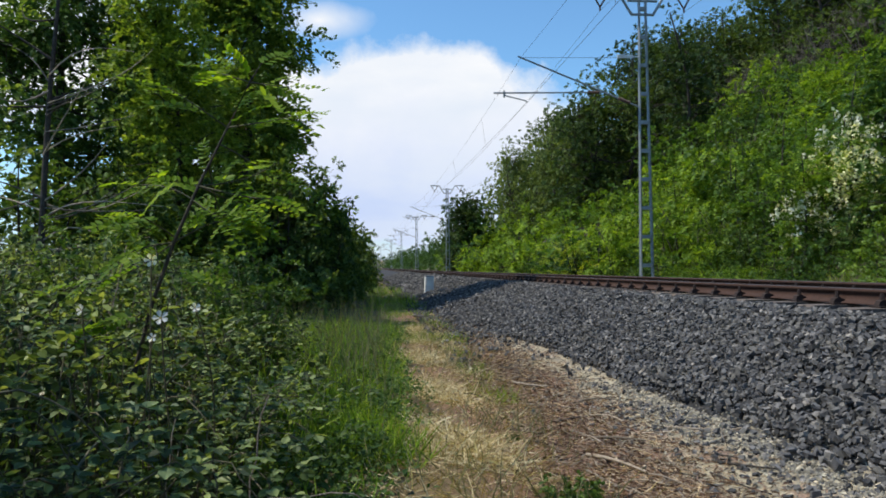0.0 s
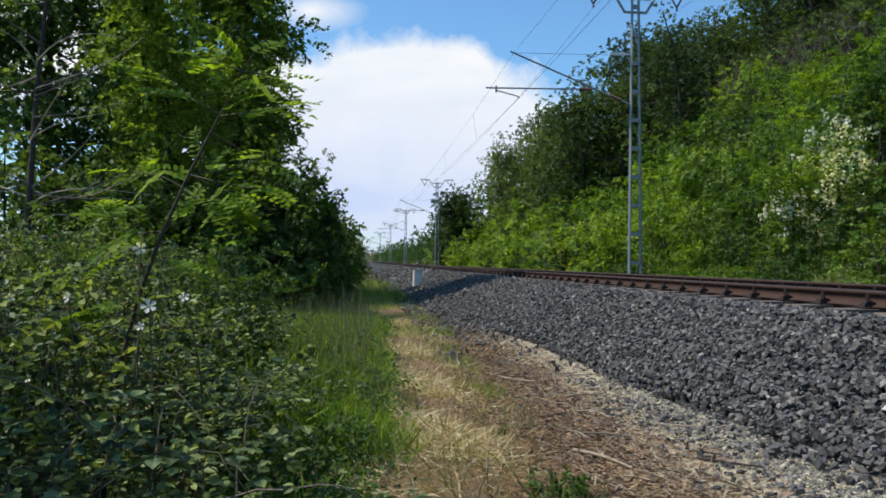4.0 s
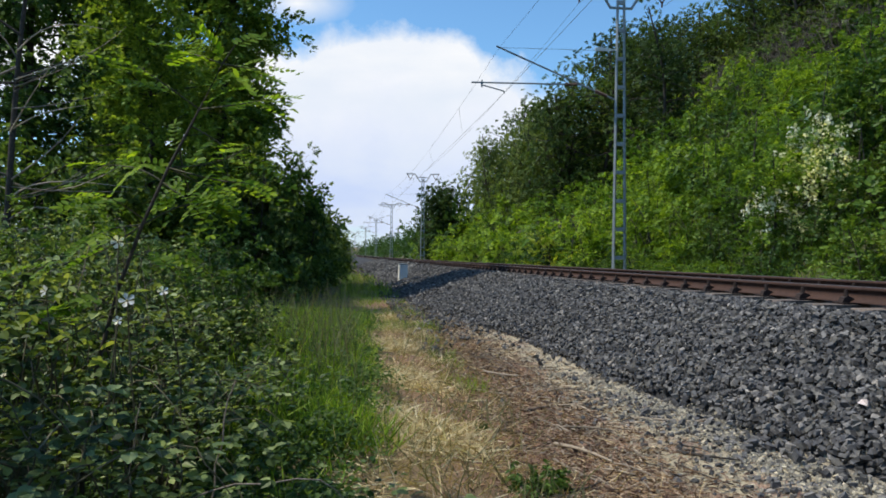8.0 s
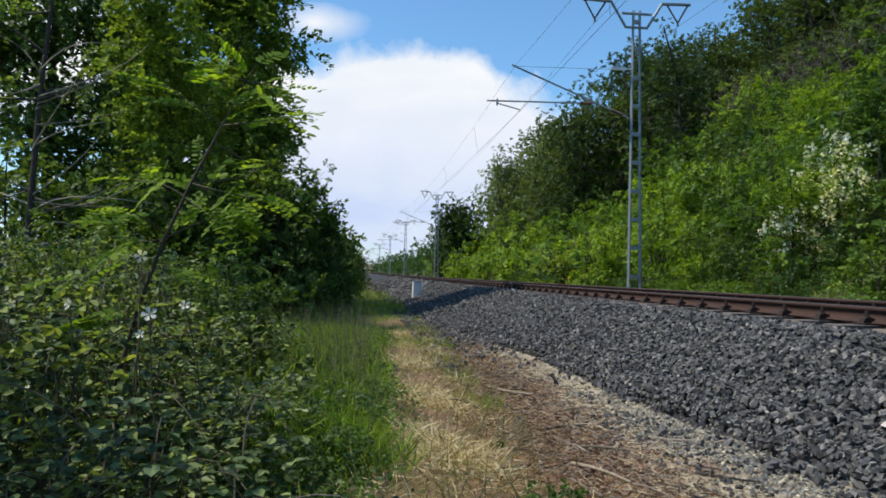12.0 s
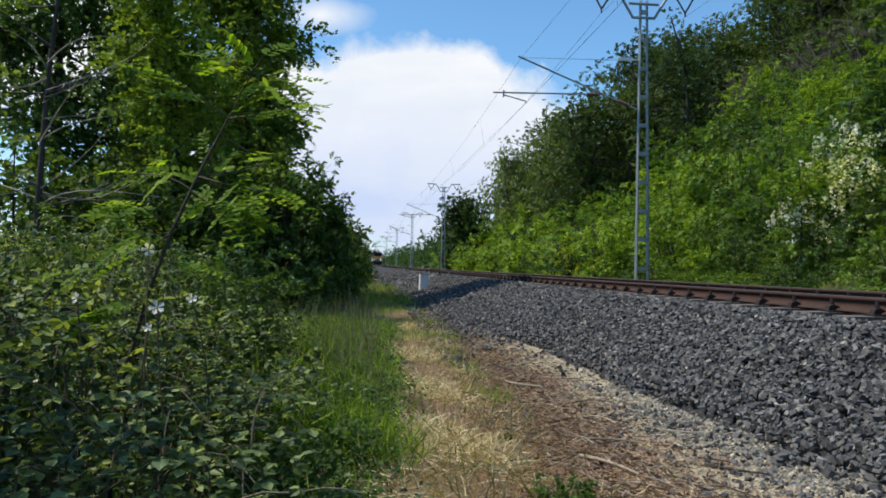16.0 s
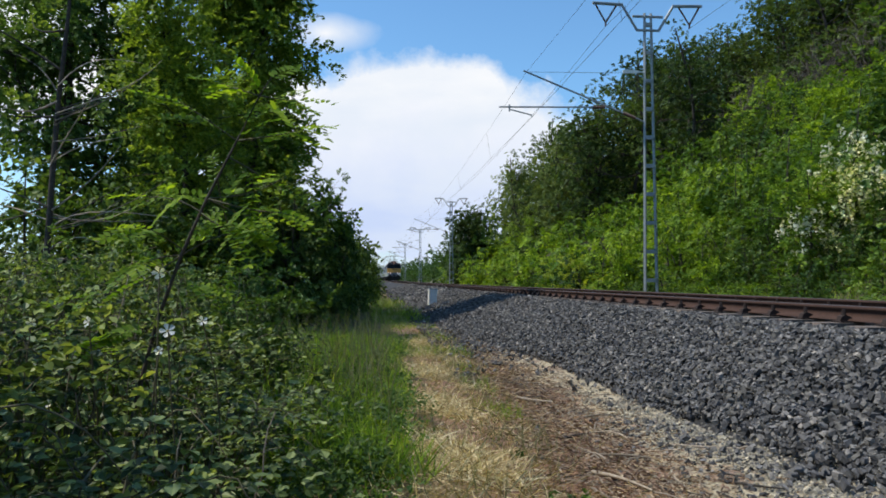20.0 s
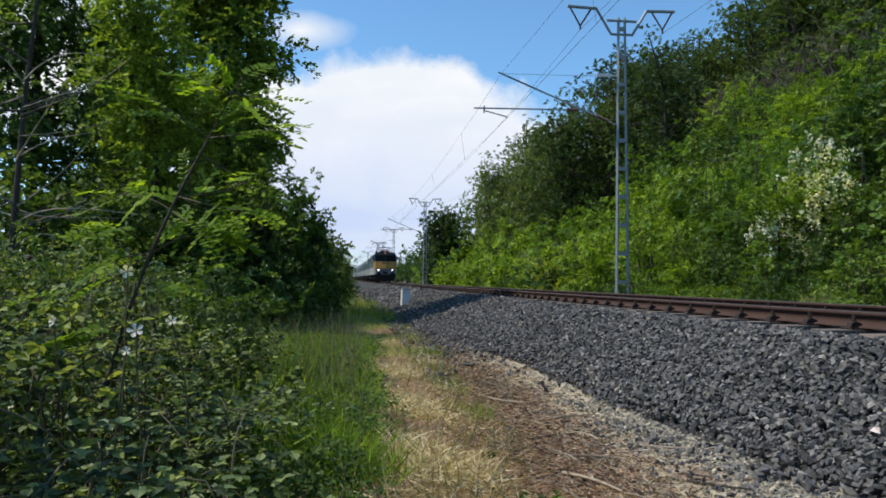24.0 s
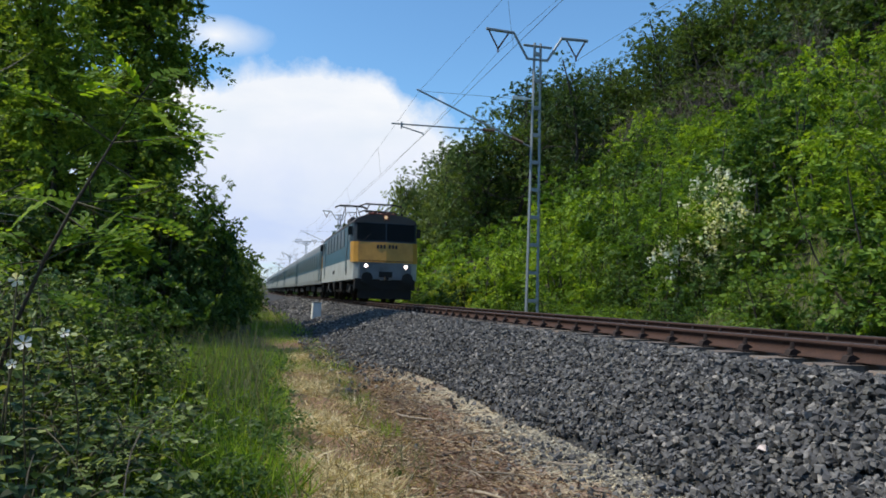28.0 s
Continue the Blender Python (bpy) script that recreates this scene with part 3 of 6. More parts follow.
def lattice_mast(name, label):
    """Two channel legs joined by battens, a yoke with two V-shaped insulator hangers, and a hinged bracket over the track."""
    t = tagged(new(name), label, "catenary mast", "masts of the overhead line")
    h = 9.36
    for s in (-1, 1):
        bm = bmesh.new()
        for a, b in (((s * 0.20, 0, 0), (s * 0.105, 0, h)),):
            rod(bm, a, b, 0.055, 0.045, 4)
        part("leg", bm, M_STEEL, t)
    for k in range(10):
        z = 0.7 + k * 0.92
        w = 0.20 - 0.095 * z / h
        part("batten", boxes((-w, w, -0.05, 0.05, z - 0.06, z + 0.06)), M_STEEL, t)
    yoke = part("yoke", rods(((-0.5, 0, 9.25), (0.5, 0, 9.25), 0.045), sides=6), M_STEEL, t, "upper cross bar")
    part("cross_bar", rods(((-0.38, 0, 8.80), (0.38, 0, 8.80), 0.045), sides=6), M_STEEL, yoke)
    for s in (-1, 1):
        top = 9.62
        part("yoke_arm", rods(((s * 0.36, 0, 8.80), (s * 0.86, 0, top), 0.045), ((s * 0.84, 0, top), (s * 1.82, 0, top + 0.03), 0.055), sides=6), M_STEEL, yoke)
        part("insulator_hanger", rods(((s * 1.74, 0, top), (s * 1.40, 0, top - 0.60), 0.03), ((s * 1.05, 0, top - 0.05), (s * 1.40, 0, top - 0.60), 0.03), ((s * 1.40, 0, top - 0.58), (s * 1.40, 0, top - 0.72), 0.03), sides=6), M_INSUL, yoke)
    arm = part("bracket_arm", rods(((-0.2, 0, 5.82), (-4.10, 0, 7.38), 0.03), sides=6), M_STEEL, t)
    part("bracket_tube", rods(((-1.30, 0, 6.26), (-4.89, 0, 6.20), 0.026), sides=6), M_STEEL, arm)
    part("registration_arm", rods(((-4.56, 0, 6.13), (-3.85, 0, 5.96), 0.02), ((-3.85, 0, 5.96), (-3.83, 0, 5.90), 0.022), ((-4.56, 0, 6.28), (-4.56, 0, 6.06), 0.028), sides=6), M_STEEL, arm)
    part("stay_wire", rods(((-0.15, 0, 7.40), (-3.99, 0, 7.34), 0.006), sides=4), M_WIRE, arm)
    for a, b in (((-0.45, 0, 5.92), (-0.85, 0, 6.08)), ((-1.45, 0, 6.257), (-1.85, 0, 6.25))):
        pts = np.array(a) + (np.array(b) - np.array(a)) * np.linspace(0, 1, 15)[:, None]
        part_mesh("insulator", mesh_of("insulator", *tube_arrays(pts, np.where(np.arange(15) % 2, 0.066, 0.036), 8), M_INSUL), arm, "brown ribbed insulator")
    part("sign_plate", boxes((-0.85, -0.34, -0.02, 0.02, 7.38, 7.48), (-0.36, -0.1, -0.015, 0.015, 7.41, 7.45)), M_POSTW, t, "small pale plate on a stub")
    part("foundation", boxes((-0.4, 0.4, -0.4, 0.4, -0.6, 0.06), bevel=0.03), M_POSTW, t, "concrete footing")
    return t


MAST_X = 8.66
MASTS = [-40.0, 22.9, 80.0, 127.0, 178.0, 236.0, 300.0]
first_mast = lattice_mast("catenary_mast", "galvanised steel lattice catenary mast with bracket over the track")
for i, y in enumerate(MASTS):
    m = pose(float(MAST_X + swing(y)), y, float(land(MAST_X + swing(y), y)) + 0.15, 0, 0, bearing(y))
    if i == 0:
        first_mast.matrix_basis = m
    else:
        copy_thing(first_mast, m)


def overhead_wire(name, dx, dz, sag, radius, label):
    """A wire hung from mast to mast."""
    pts = []
    for a, b in zip(MASTS[:-1], MASTS[1:]):
        for s in np.linspace(0, 1, 17)[:-1]:
            y = a + (b - a) * s
            za = float(land(MAST_X + swing(a), a)) + 0.15
            zb = float(land(MAST_X + swing(b), b)) + 0.15
            xa, xb = MAST_X + float(swing(a)), MAST_X + float(swing(b))
            pts.append((xa + (xb - xa) * s + dx, y, za + (zb - za) * s + dz - sag * 4 * s * (1 - s)))
    v, f = tube_arrays(pts, np.full(len(pts), radius), 5)
    tagged(new(name, mesh_of(name, v, f, M_WIRE, True)), label, "overhead wire", "wires of the overhead line")


overhead_wire("contact_wire", -3.83, 5.90, 0.03, 0.0055, "dark copper contact wire above the track")
overhead_wire("messenger_wire", -3.99, 7.36, 0.75, 0.0045, "dark messenger wire above the track")
overhead_wire("feeder_wire", -1.40, 8.90, 0.8, 0.0055, "dark feeder wire on the mast heads")
overhead_wire("feeder_wire", 1.40, 8.90, 0.8, 0.0055, "dark feeder wire on the mast heads")


def droppers():
    for a, b, steps in ((22.9, 80.0, (0.14, 0.32, 0.5, 0.68, 0.86)), (-40.0, 22.9, (0.5, 0.68, 0.86))):
        for s in steps:
            y = a + (b - a) * s
            x = MAST_X + float(swing(a)) * (1 - s) + float(swing(b)) * s
            z = (float(land(MAST_X + swing(a), a)) * (1 - s) + float(land(MAST_X + swing(b), b)) * s) + 0.15
            lo, hi = np.array([x - 3.83, y, z + 5.90 - 0.12 * s * (1 - s)]), np.array([x - 3.99, y, z + 7.36 - 3.0 * s * (1 - s)])
            v, f = tube_arrays([lo - lo, (hi - lo) * 0.5, hi - lo], [0.004] * 3, 4)
            ob = new("dropper_wire", mesh_of("dropper_wire", v, f, M_WIRE))
            ob.matrix_basis = Matrix.Translation(lo)
            tagged(ob, "thin dropper between messenger and contact wire", "dropper wire", "droppers of the overhead line")


droppers()


def marker_post():
    t = tagged(new("marker_post"), "whitewashed square concrete marker post at the ballast foot", "marker post")
    bm = boxes((-0.17, 0.17, -0.13, 0.13, -0.3, 0.80), bevel=0.02)
    part("shaft", bm, M_POSTW, t)
    part("cap", boxes((-0.18, 0.18, -0.14, 0.14, 0.80, 0.84), bevel=0.01), M_STEEL, t, "grey weathered cap")
    y = 29.2
    t.matrix_basis = pose(2.13 + float(swing(y)), y, float(fall(y)) + 0.09, 1, 2, 8)


marker_post()

# ---- left side: trees, hedge, brambles, grass ----
BLADE = (np.array([[0, -0.012, 0], [0, 0.012, 0], [0.55, 0.010, 0.04], [0.55, -0.010, 0.04], [1, 0.002, -0.10], [1, -0.002, -0.10]]), [np.array([[0, 1, 2, 3], [3, 2, 4, 5]])])


def place(thing, x, y, turn=0.0, lift=0.0):
    thing.matrix_basis = pose(x, y, float(land(x, y)) + lift, 0, 0, turn)
    return thing


def left_trees():
    rows = [  # x, y, height, spread, leaves, material, leaf size
        (-4.75, 22.5, 13.5, 2.7, 64000, M_TREE, 0.14), (-7.5, 18.0, 11.5, 2.8, 34000, M_TREE_LIGHT, 0.13), (-5.6, 28.0, 10.0, 2.4, 22000, M_HEDGE, 0.17),
        (-9.6, 30.0, 11.0, 3.0, 14000, M_TREE_LIGHT, 0.18), (-8.0, 12.0, 5.6, 1.9, 16000, M_TREE, 0.085), (-6.9, 24.5, 10.5, 2.5, 30000, M_HEDGE, 0.15), (-5.0, 16.5, 9.0, 1.9, 26000, M_TREE, 0.10)]
    for i, (x, y, h, s, n, mat, ls) in enumerate(rows):
        t = build_plant("tree", 100 + i, h, s, 0.14, 1, 64, 0.17 if h > 10 else 0.09, n, ls, mat, "tall leafy broadleaf tree beside the path" if mat is not M_TREE_LIGHT else "light green broadleaf tree behind the brambles", "tree", "trees beside the path")
        place(t, x, y, 40 * i)


def bare_sapling():
    """A thin dark trunk with bare lower twigs in front of the trees."""
    rng = np.random.default_rng(5)
    t = tagged(new("young_tree"), "young tree with a thin dark trunk and bare side twigs", "tree")
    trunk = np.array([(0, 0, -0.2), (0.02, 0, 1.2), (0.06, 0.02, 2.2), (0.10, 0.05, 3.1), (0.20, 0.05, 4.2), (0.22, 0.1, 5.6)])
    part_mesh("trunk", mesh_of("trunk", *tube_arrays(trunk, [0.042, 0.04, 0.036, 0.03, 0.022, 0.012], 8), M_BARK, True), t)
    centres, radii = [], []
    for k in range(17):
        z = rng.uniform(0.9, 5.2)
        at = np.array([np.interp(z, trunk[:, 2], trunk[:, 0]), 0.03, z])
        ang = rng.uniform(-0.5, 1.2) if k % 2 else rng.uniform(2.2, 4.0)
        ln = rng.uniform(0.6, 1.5)
        tip = at + np.array([math.cos(ang) * ln, math.sin(ang) * ln * 0.6, rng.uniform(0.0, 0.8)])
        pts, rad = limb(rng, at, tip, 0.016, 0.003, 0.12, 6)
        part_mesh("twig", mesh_of("twig", *tube_arrays(pts, rad, 5), M_TWIG if k % 3 == 0 else M_BARK, True), t)
        if z > 2.2:
            centres.append(tip)
            radii.append(rng.uniform(0.25, 0.5))
    part_mesh("crown", mesh_of("crown", *clump_leaves(rng, centres, radii, 1700, 0.075, template=LEAF), M_TREE_LIGHT), t)
    for z, dx, dz in ((1.75, 0.95, 0.75), (1.55, 1.5, 0.12), (2.3, 0.7, 0.9), (1.3, 0.8, 0.05)):
        pts, rad = limb(rng, (0.04, 0, z), (dx, -0.3, z + dz), 0.013, 0.004, 0.07, 7)
        part_mesh("dead_branch", mesh_of("dead_branch", *tube_arrays(pts, rad, 5), M_TWIG, True), t, "pale dead side branch")
    for k in range(15):
        z, side = rng.uniform(0.9, 3.3), (1 if k % 3 else -1)
        at = (float(np.interp(z, trunk[:, 2], trunk[:, 0])), 0, z)
        pts, rad = limb(rng, at, (at[0] + side * rng.uniform(0.4, 1.7), rng.normal() * 0.4, z + rng.uniform(-0.1, 0.75)), 0.010, 0.003, 0.09, 7)
        part_mesh("dead_branch", mesh_of("dead_branch", *tube_arrays(pts, rad, 5), M_TWIG if k % 2 else M_BRUSH, True), t, "pale dead side branch")
    place(t, -3.98, 9.0)


def rose_bushes():
    for i, (x, y, h, s) in enumerate(((-1.05, 6.3, 1.35, 0.6), (-1.75, 6.9, 1.5, 0.7), (-2.4, 6.0, 1.3, 0.6), (-1.5, 8.2, 1.4, 0.7), (-2.9, 7.6, 1.6, 0.8))):
        t = build_plant("rose_bush", 520 + i, h, s, 0.05, 6, 7, 0.008, 3600, 0.042, M_SHRUB_DARK, "wild rose bush with small pale green leaves", "bush", "rose bushes in the thicket", template=LEAF, bark=M_STEM)
        place(t, x, y, 60 * i)


def hedge():
    """A tall dense hedge of trees and bushes along the line, dark on the track's side."""
    protos = [build_plant("hedge_tree", 200 + i, 6.2 - 0.5 * i, 2.7, 0.06, 3, 22, 0.09, 2800, 0.185, M_HEDGE, "dense dark green hedge tree along the line", "tree", "hedge trees along the line") for i in range(3)]
    rng = np.random.default_rng(21)
    y, k = 33.0, 0
    while y < 205:
        x = -4.3 - 1.6 * max(0.0, 1 - (y - 33) / 40) + float(swing(y)) + rng.normal() * 0.35
        place_m = pose(x, y, float(land(x, y)), 0, 0, rng.random() * 360)
        scale = rng.uniform(0.85, 1.12) * (0.84 if y < 45 else 1.0)
        rise = rng.uniform(0.85, 1.1) * (1.35 if y < 55 else 1.0)
        t = protos[k] if k < 3 else copy_thing(protos[k % 3], place_m)
        t.matrix_basis = place_m @ Matrix.Diagonal((scale, scale, scale * rise, 1))
        y += 3.3 if y < 90 else 4.6
        k += 1
    low = [build_plant("hedge_bush", 230 + i, 2.6, 1.35, 0.03, 4, 12, 0.04, 5200, 0.12, M_HEDGE, "low dark bush at the foot of the hedge; two unseen ones shade the thicket", "bush", "bushes at the hedge foot") for i in range(2)]
    # The last two spots, beside the camera, are unseen bushes added to shade the thicket.
    spots = [(-2.5, 20.2), (-1.8, 24.0), (-1.5, 27.5), (-3.9, 16.6), (-1.5, 31), (-1.6, 35), (-2.1, 22.0), (-1.7, 26.0), (-1.4, 29.5), (-3.6, 20.5), (-1.3, 40), (-0.9, 45), (-0.6, 50), (-0.9, 56), (-0.6, 62), (-0.6, 72), (-0.5, 84), (-0.5, 98), (-0.4, 116), (-0.4, 135), (-0.4, 160), (-5.6, 13.0), (-6.6, 10.6), (-7.6, 8.4), (-4.9, 14.6), (-2.2, 1.6), (-2.5, 2.6)]
    for k, (q, y) in enumerate(spots):
        x = q + float(swing(y))
        m = pose(x, y, float(land(x, y)), 0, 0, 70 * k)
        t = low[k] if k < 2 else copy_thing(low[k % 2], m)
        tall = 1.45 if 19 < y < 26 else 1.25 if 26 < y < 36 else 1.1
        # The unseen shading bushes (y < 3) are narrow, the nearer one stretched tall.
        t.matrix_basis = m @ Matrix.Diagonal((0.62, 0.62, 1.25 if y < 2 else 1.0, 1) if y < 3 else (1, 1, tall, 1))


def far_left_wood():
    """Trees further out, behind the hedge, as one mass of leaves and trunks."""
    rng = np.random.default_rng(31)
    c, r, tubes = [], [], []
    for k in range(80):
        y = 46 + 150 * rng.random() ** 1.5
        x = float(swing(y)) - rng.uniform(9, 22) - 14 * max(0.0, 1 - y / 45)
        z = float(land(x, y))
        h = rng.uniform(6.5, 9.5)
        tubes.append(tube_arrays([(x, y, z - 0.2), (x, y, z + h * 0.8)], [0.14, 0.05], 5))
        for j in range(12):
            c.append((x + rng.normal() * 1.6, y + rng.normal() * 1.6, z + h * rng.uniform(0.2, 0.95)))
            r.append(rng.uniform(0.9, 1.5))
    thing = tagged(new("far_wood"), "mass of trees behind the hedge", "wood", kind="stuff")
    part_mesh("trunks", mesh_of("trunks", *join_arrays(tubes), M_BARK), thing)
    part_mesh("foliage", mesh_of("foliage", *clump_leaves(rng, c, r, 36000, 0.42), M_TREE), thing)


def bramble(seed, h, s, n):
    """A bramble bush: arching canes and leaves in threes."""
    rng = np.random.default_rng(seed)
    t = tagged(new("bramble_bush"), "bramble bush with dark green toothed leaves beside the path", "bush", "bramble bushes beside the path")
    pos, al, up, sz = [], [], [], []
    canes = 9
    for k in range(canes):
        ang = 2 * np.pi * (k + rng.random()) / canes
        reach = s * rng.uniform(0.5, 1.0)
        tt = np.linspace(0, 1, 12)
        hh = h * rng.uniform(0.7, 1.1)
        pts = np.stack([np.cos(ang) * reach * tt, np.sin(ang) * reach * tt, hh * np.sin(np.pi * tt ** 0.8 * 0.72) + 0.0 * tt], 1) + np.cumsum(rng.normal(size=(12, 3)) * 0.012, 0)
        part_mesh("cane", mesh_of("cane", *tube_arrays(pts, np.linspace(0.006, 0.002, 12), 5), M_STEM, True), t)
        for j in range(n // canes):
            i = rng.uniform(0.15, 1.0)
            at = np.array([np.interp(i, tt, pts[:, a]) for a in range(3)]) + rng.normal(size=3) * s * 0.16
            at[2] = max(at[2], 0.05)
            out = unit(np.array([np.cos(ang), np.sin(ang), 0]) * 0.3 + rng.normal(size=3) * np.array([1, 1, 0.4]))
            nrm = unit(np.array([rng.normal() * 0.55, rng.normal() * 0.55 - 0.15, 1.0]))
            side = unit(np.cross(nrm, out))
            size = rng.uniform(0.024, 0.068)
            for a, b, c in ((1, 0, 1.0), (0.35, 0.9, 0.82), (0.35, -0.9, 0.82)):
                pos.append(at)
                al.append(out * a + side * b + np.array([0, 0, -0.15]))
                up.append(nrm + rng.normal(size=3) * 0.15)
                sz.append(size * c)
    v, f = leaves(np.array(pos), np.array(al), np.array(up), np.array(sz), LEAF)
    part_mesh("foliage", mesh_of("foliage", v, f, M_BRAMBLE), t)
    return t


def bramble_top(x, y):
    """Height of the thicket's surface."""
    return float(np.clip(0.30 + 0.62 * (-0.15 - 0.10 * (y - 2.5) - x), 0.30, 1.02 + 0.03 * (y - 3)))


def thicket():
    protos = [bramble(300 + i, 1.0, 0.72, 250) for i in range(4)]
    rng = np.random.default_rng(33)
    k = 0
    for y in np.arange(1.75, 9.6, 0.55):
        for x in np.arange(-4.6, 0.0, 0.55):
            px, py = x + rng.normal() * 0.1, y + rng.normal() * 0.1
            if px > -0.16 - 0.17 * (py - 2.5) or abs(px) > 0.75 * py + 0.9 or (py < 2.3 and px > -0.5) or (py < 2.9 and rng.random() < 0.15):
                continue
            h = bramble_top(px, py) * rng.uniform(0.82, 1.06)
            m = pose(px, py, float(land(px, py)), 0, 0, rng.random() * 360)
            t = protos[k] if k < 4 else copy_thing(protos[k % 4], m)
            t.matrix_basis = m @ Matrix.Diagonal((1, 1, h, 1))
            k += 1


def shoots():
    """Thin upright shoots and pale dead canes that stand out of the thicket."""
    rng = np.random.default_rng(35)
    for i in range(24):
        y = rng.uniform(2.5, 7.0)
        x = -0.5 - 0.12 * (y - 2.5) - rng.uniform(0, 0.45) * y
        z = float(land(x, y))
        top = bramble_top(x, y) + rng.uniform(0.05, 0.3)
        t = tagged(new("bramble_shoot"), "thin upright shoot standing out of the thicket", "shoot", "shoots in the thicket")
        pts, rad = limb(rng, (0, 0, 0), (rng.normal() * 0.15, rng.normal() * 0.15, top), 0.005, 0.002, 0.06, 8)
        part_mesh("stem", mesh_of("stem", *tube_arrays(pts, rad, 5), M_TWIG if i % 3 == 0 else M_STEM, True), t)
        if i % 3:
            n = 10
            tt = rng.uniform(0.4, 1.0, n)
            p = np.stack([np.interp(tt, np.linspace(0, 1, 8), pts[:, a]) for a in range(3)], 1)
            d = rng.normal(size=(n, 3)) * np.array([1, 1, 0.2])
            part_mesh("foliage", mesh_of("foliage", *leaves(p, d, np.tile([0, 0, 1.0], (n, 1)) + rng.normal(size=(n, 3)) * 0.3, rng.uniform(0.04, 0.08, n), LEAF), M_BRAMBLE), t)
        t.matrix_basis = pose(x, y, z)


def dead_canes():
    """Bleached dead canes at the edge of the thicket."""
    rng = np.random.default_rng(36)
    for pts, r in (([(-0.62, 2.30, 0.30), (-0.5, 2.34, 0.44), (-0.30, 2.36, 0.475), (-0.10, 2.38, 0.49), (0.02, 2.42, 0.40), (0.10, 2.5, 0.0)], 0.003),
                   ([(-0.44, 2.5, 0.0), (-0.43, 2.42, 0.30), (-0.40, 2.38, 0.55), (-0.35, 2.36, 0.80)], 0.004),
                   ([(-0.42, 2.38, 0.38), (-0.47, 2.33, 0.30), (-0.52, 2.3, 0.2), (-0.55, 2.3, 0.0)], 0.003),
                   ([(-1.0, 2.6, 0.0), (-1.02, 2.52, 0.45), (-1.0, 2.48, 0.85)], 0.003),
                   ([(-0.72, 2.6, 0.0), (-0.70, 2.5, 0.4), (-0.66, 2.45, 0.72)], 0.003)):
        pts = np.array(pts)
        base = pts[np.argmin(pts[:, 2])].copy()
        fine = np.stack([np.interp(np.linspace(0, len(pts) - 1, 12), np.arange(len(pts)), pts[:, a]) for a in range(3)], 1) + rng.normal(size=(12, 3)) * 0.006
        ob = new("dead_cane", mesh_of("dead_cane", *tube_arrays(fine - base, np.linspace(r, r * 0.6, 12), 6), M_TWIG, True))
        ob.matrix_basis = Matrix.Translation(base)
        tagged(ob, "bleached dead bramble cane at the thicket edge", "cane", "dead canes in the thicket")


def robinia_sapling():
    """A young robinia: one leaning stem, side shoots and long feathered leaves."""
    rng = np.random.default_rng(37)
    t = tagged(new("robinia_sapling"), "young robinia with bright feathered leaves on a leaning stem", "sapling")
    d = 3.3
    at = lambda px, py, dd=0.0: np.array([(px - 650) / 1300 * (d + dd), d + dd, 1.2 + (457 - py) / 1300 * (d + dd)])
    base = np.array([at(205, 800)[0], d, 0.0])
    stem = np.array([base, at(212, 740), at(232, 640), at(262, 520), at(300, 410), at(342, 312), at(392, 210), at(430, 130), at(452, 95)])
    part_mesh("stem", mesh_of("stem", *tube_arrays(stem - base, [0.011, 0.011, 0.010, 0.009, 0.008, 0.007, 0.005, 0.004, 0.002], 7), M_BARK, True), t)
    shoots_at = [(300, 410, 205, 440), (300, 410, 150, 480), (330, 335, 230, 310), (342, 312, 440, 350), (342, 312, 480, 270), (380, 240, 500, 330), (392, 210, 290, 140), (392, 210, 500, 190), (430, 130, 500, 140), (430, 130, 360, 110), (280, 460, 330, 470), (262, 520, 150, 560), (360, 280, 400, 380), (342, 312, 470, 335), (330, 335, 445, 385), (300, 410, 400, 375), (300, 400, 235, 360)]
    lines = []
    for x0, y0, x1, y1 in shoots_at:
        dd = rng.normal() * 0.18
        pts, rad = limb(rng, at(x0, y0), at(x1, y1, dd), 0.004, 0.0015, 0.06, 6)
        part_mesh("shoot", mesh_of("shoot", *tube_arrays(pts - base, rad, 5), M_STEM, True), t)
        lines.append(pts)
    lines.append(stem[4:])
    for pts in lines:
        for j in range(6):
            s = rng.uniform(0.25, 1.0)
            k = s * (len(pts) - 1)
            i0 = min(int(k), len(pts) - 2)
            p0 = pts[i0] + (pts[i0 + 1] - pts[i0]) * (k - i0)
            direc = unit(np.array([rng.normal(), rng.normal() * 0.7, rng.normal() * 0.25 + 0.05]) + 0.8 * unit(pts[-1] - pts[0]))
            ln = rng.uniform(0.13, 0.24)
            n = 7
            tt = np.linspace(0.15, 1, n)
            spine = p0 + direc * (ln * tt)[:, None] + np.array([0, 0, -1]) * (0.25 * ln * tt ** 2)[:, None]
            nrm = unit(np.array([rng.normal() * 0.35, rng.normal() * 0.3 - 0.35, 1.0]))
            side = unit(np.cross(nrm, direc))
            pos = np.concatenate([spine, spine, spine[-1:]])
            al = np.concatenate([np.tile(side + 0.35 * direc, (n, 1)), np.tile(-side + 0.35 * direc, (n, 1)), direc[None]]) + rng.normal(size=(2 * n + 1, 3)) * 0.08
            up = np.tile(nrm, (2 * n + 1, 1)) + rng.normal(size=(2 * n + 1, 3)) * 0.15
            sz = np.concatenate([np.full(2 * n, 1.0), [1.0]]) * rng.uniform(0.034, 0.05)
            v, f = leaves(pos - base, al, up, sz, OVAL)
            part_mesh("feathered_leaf", mesh_of("feathered_leaf", v, f, M_ROBINIA), t)
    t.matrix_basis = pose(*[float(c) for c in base])


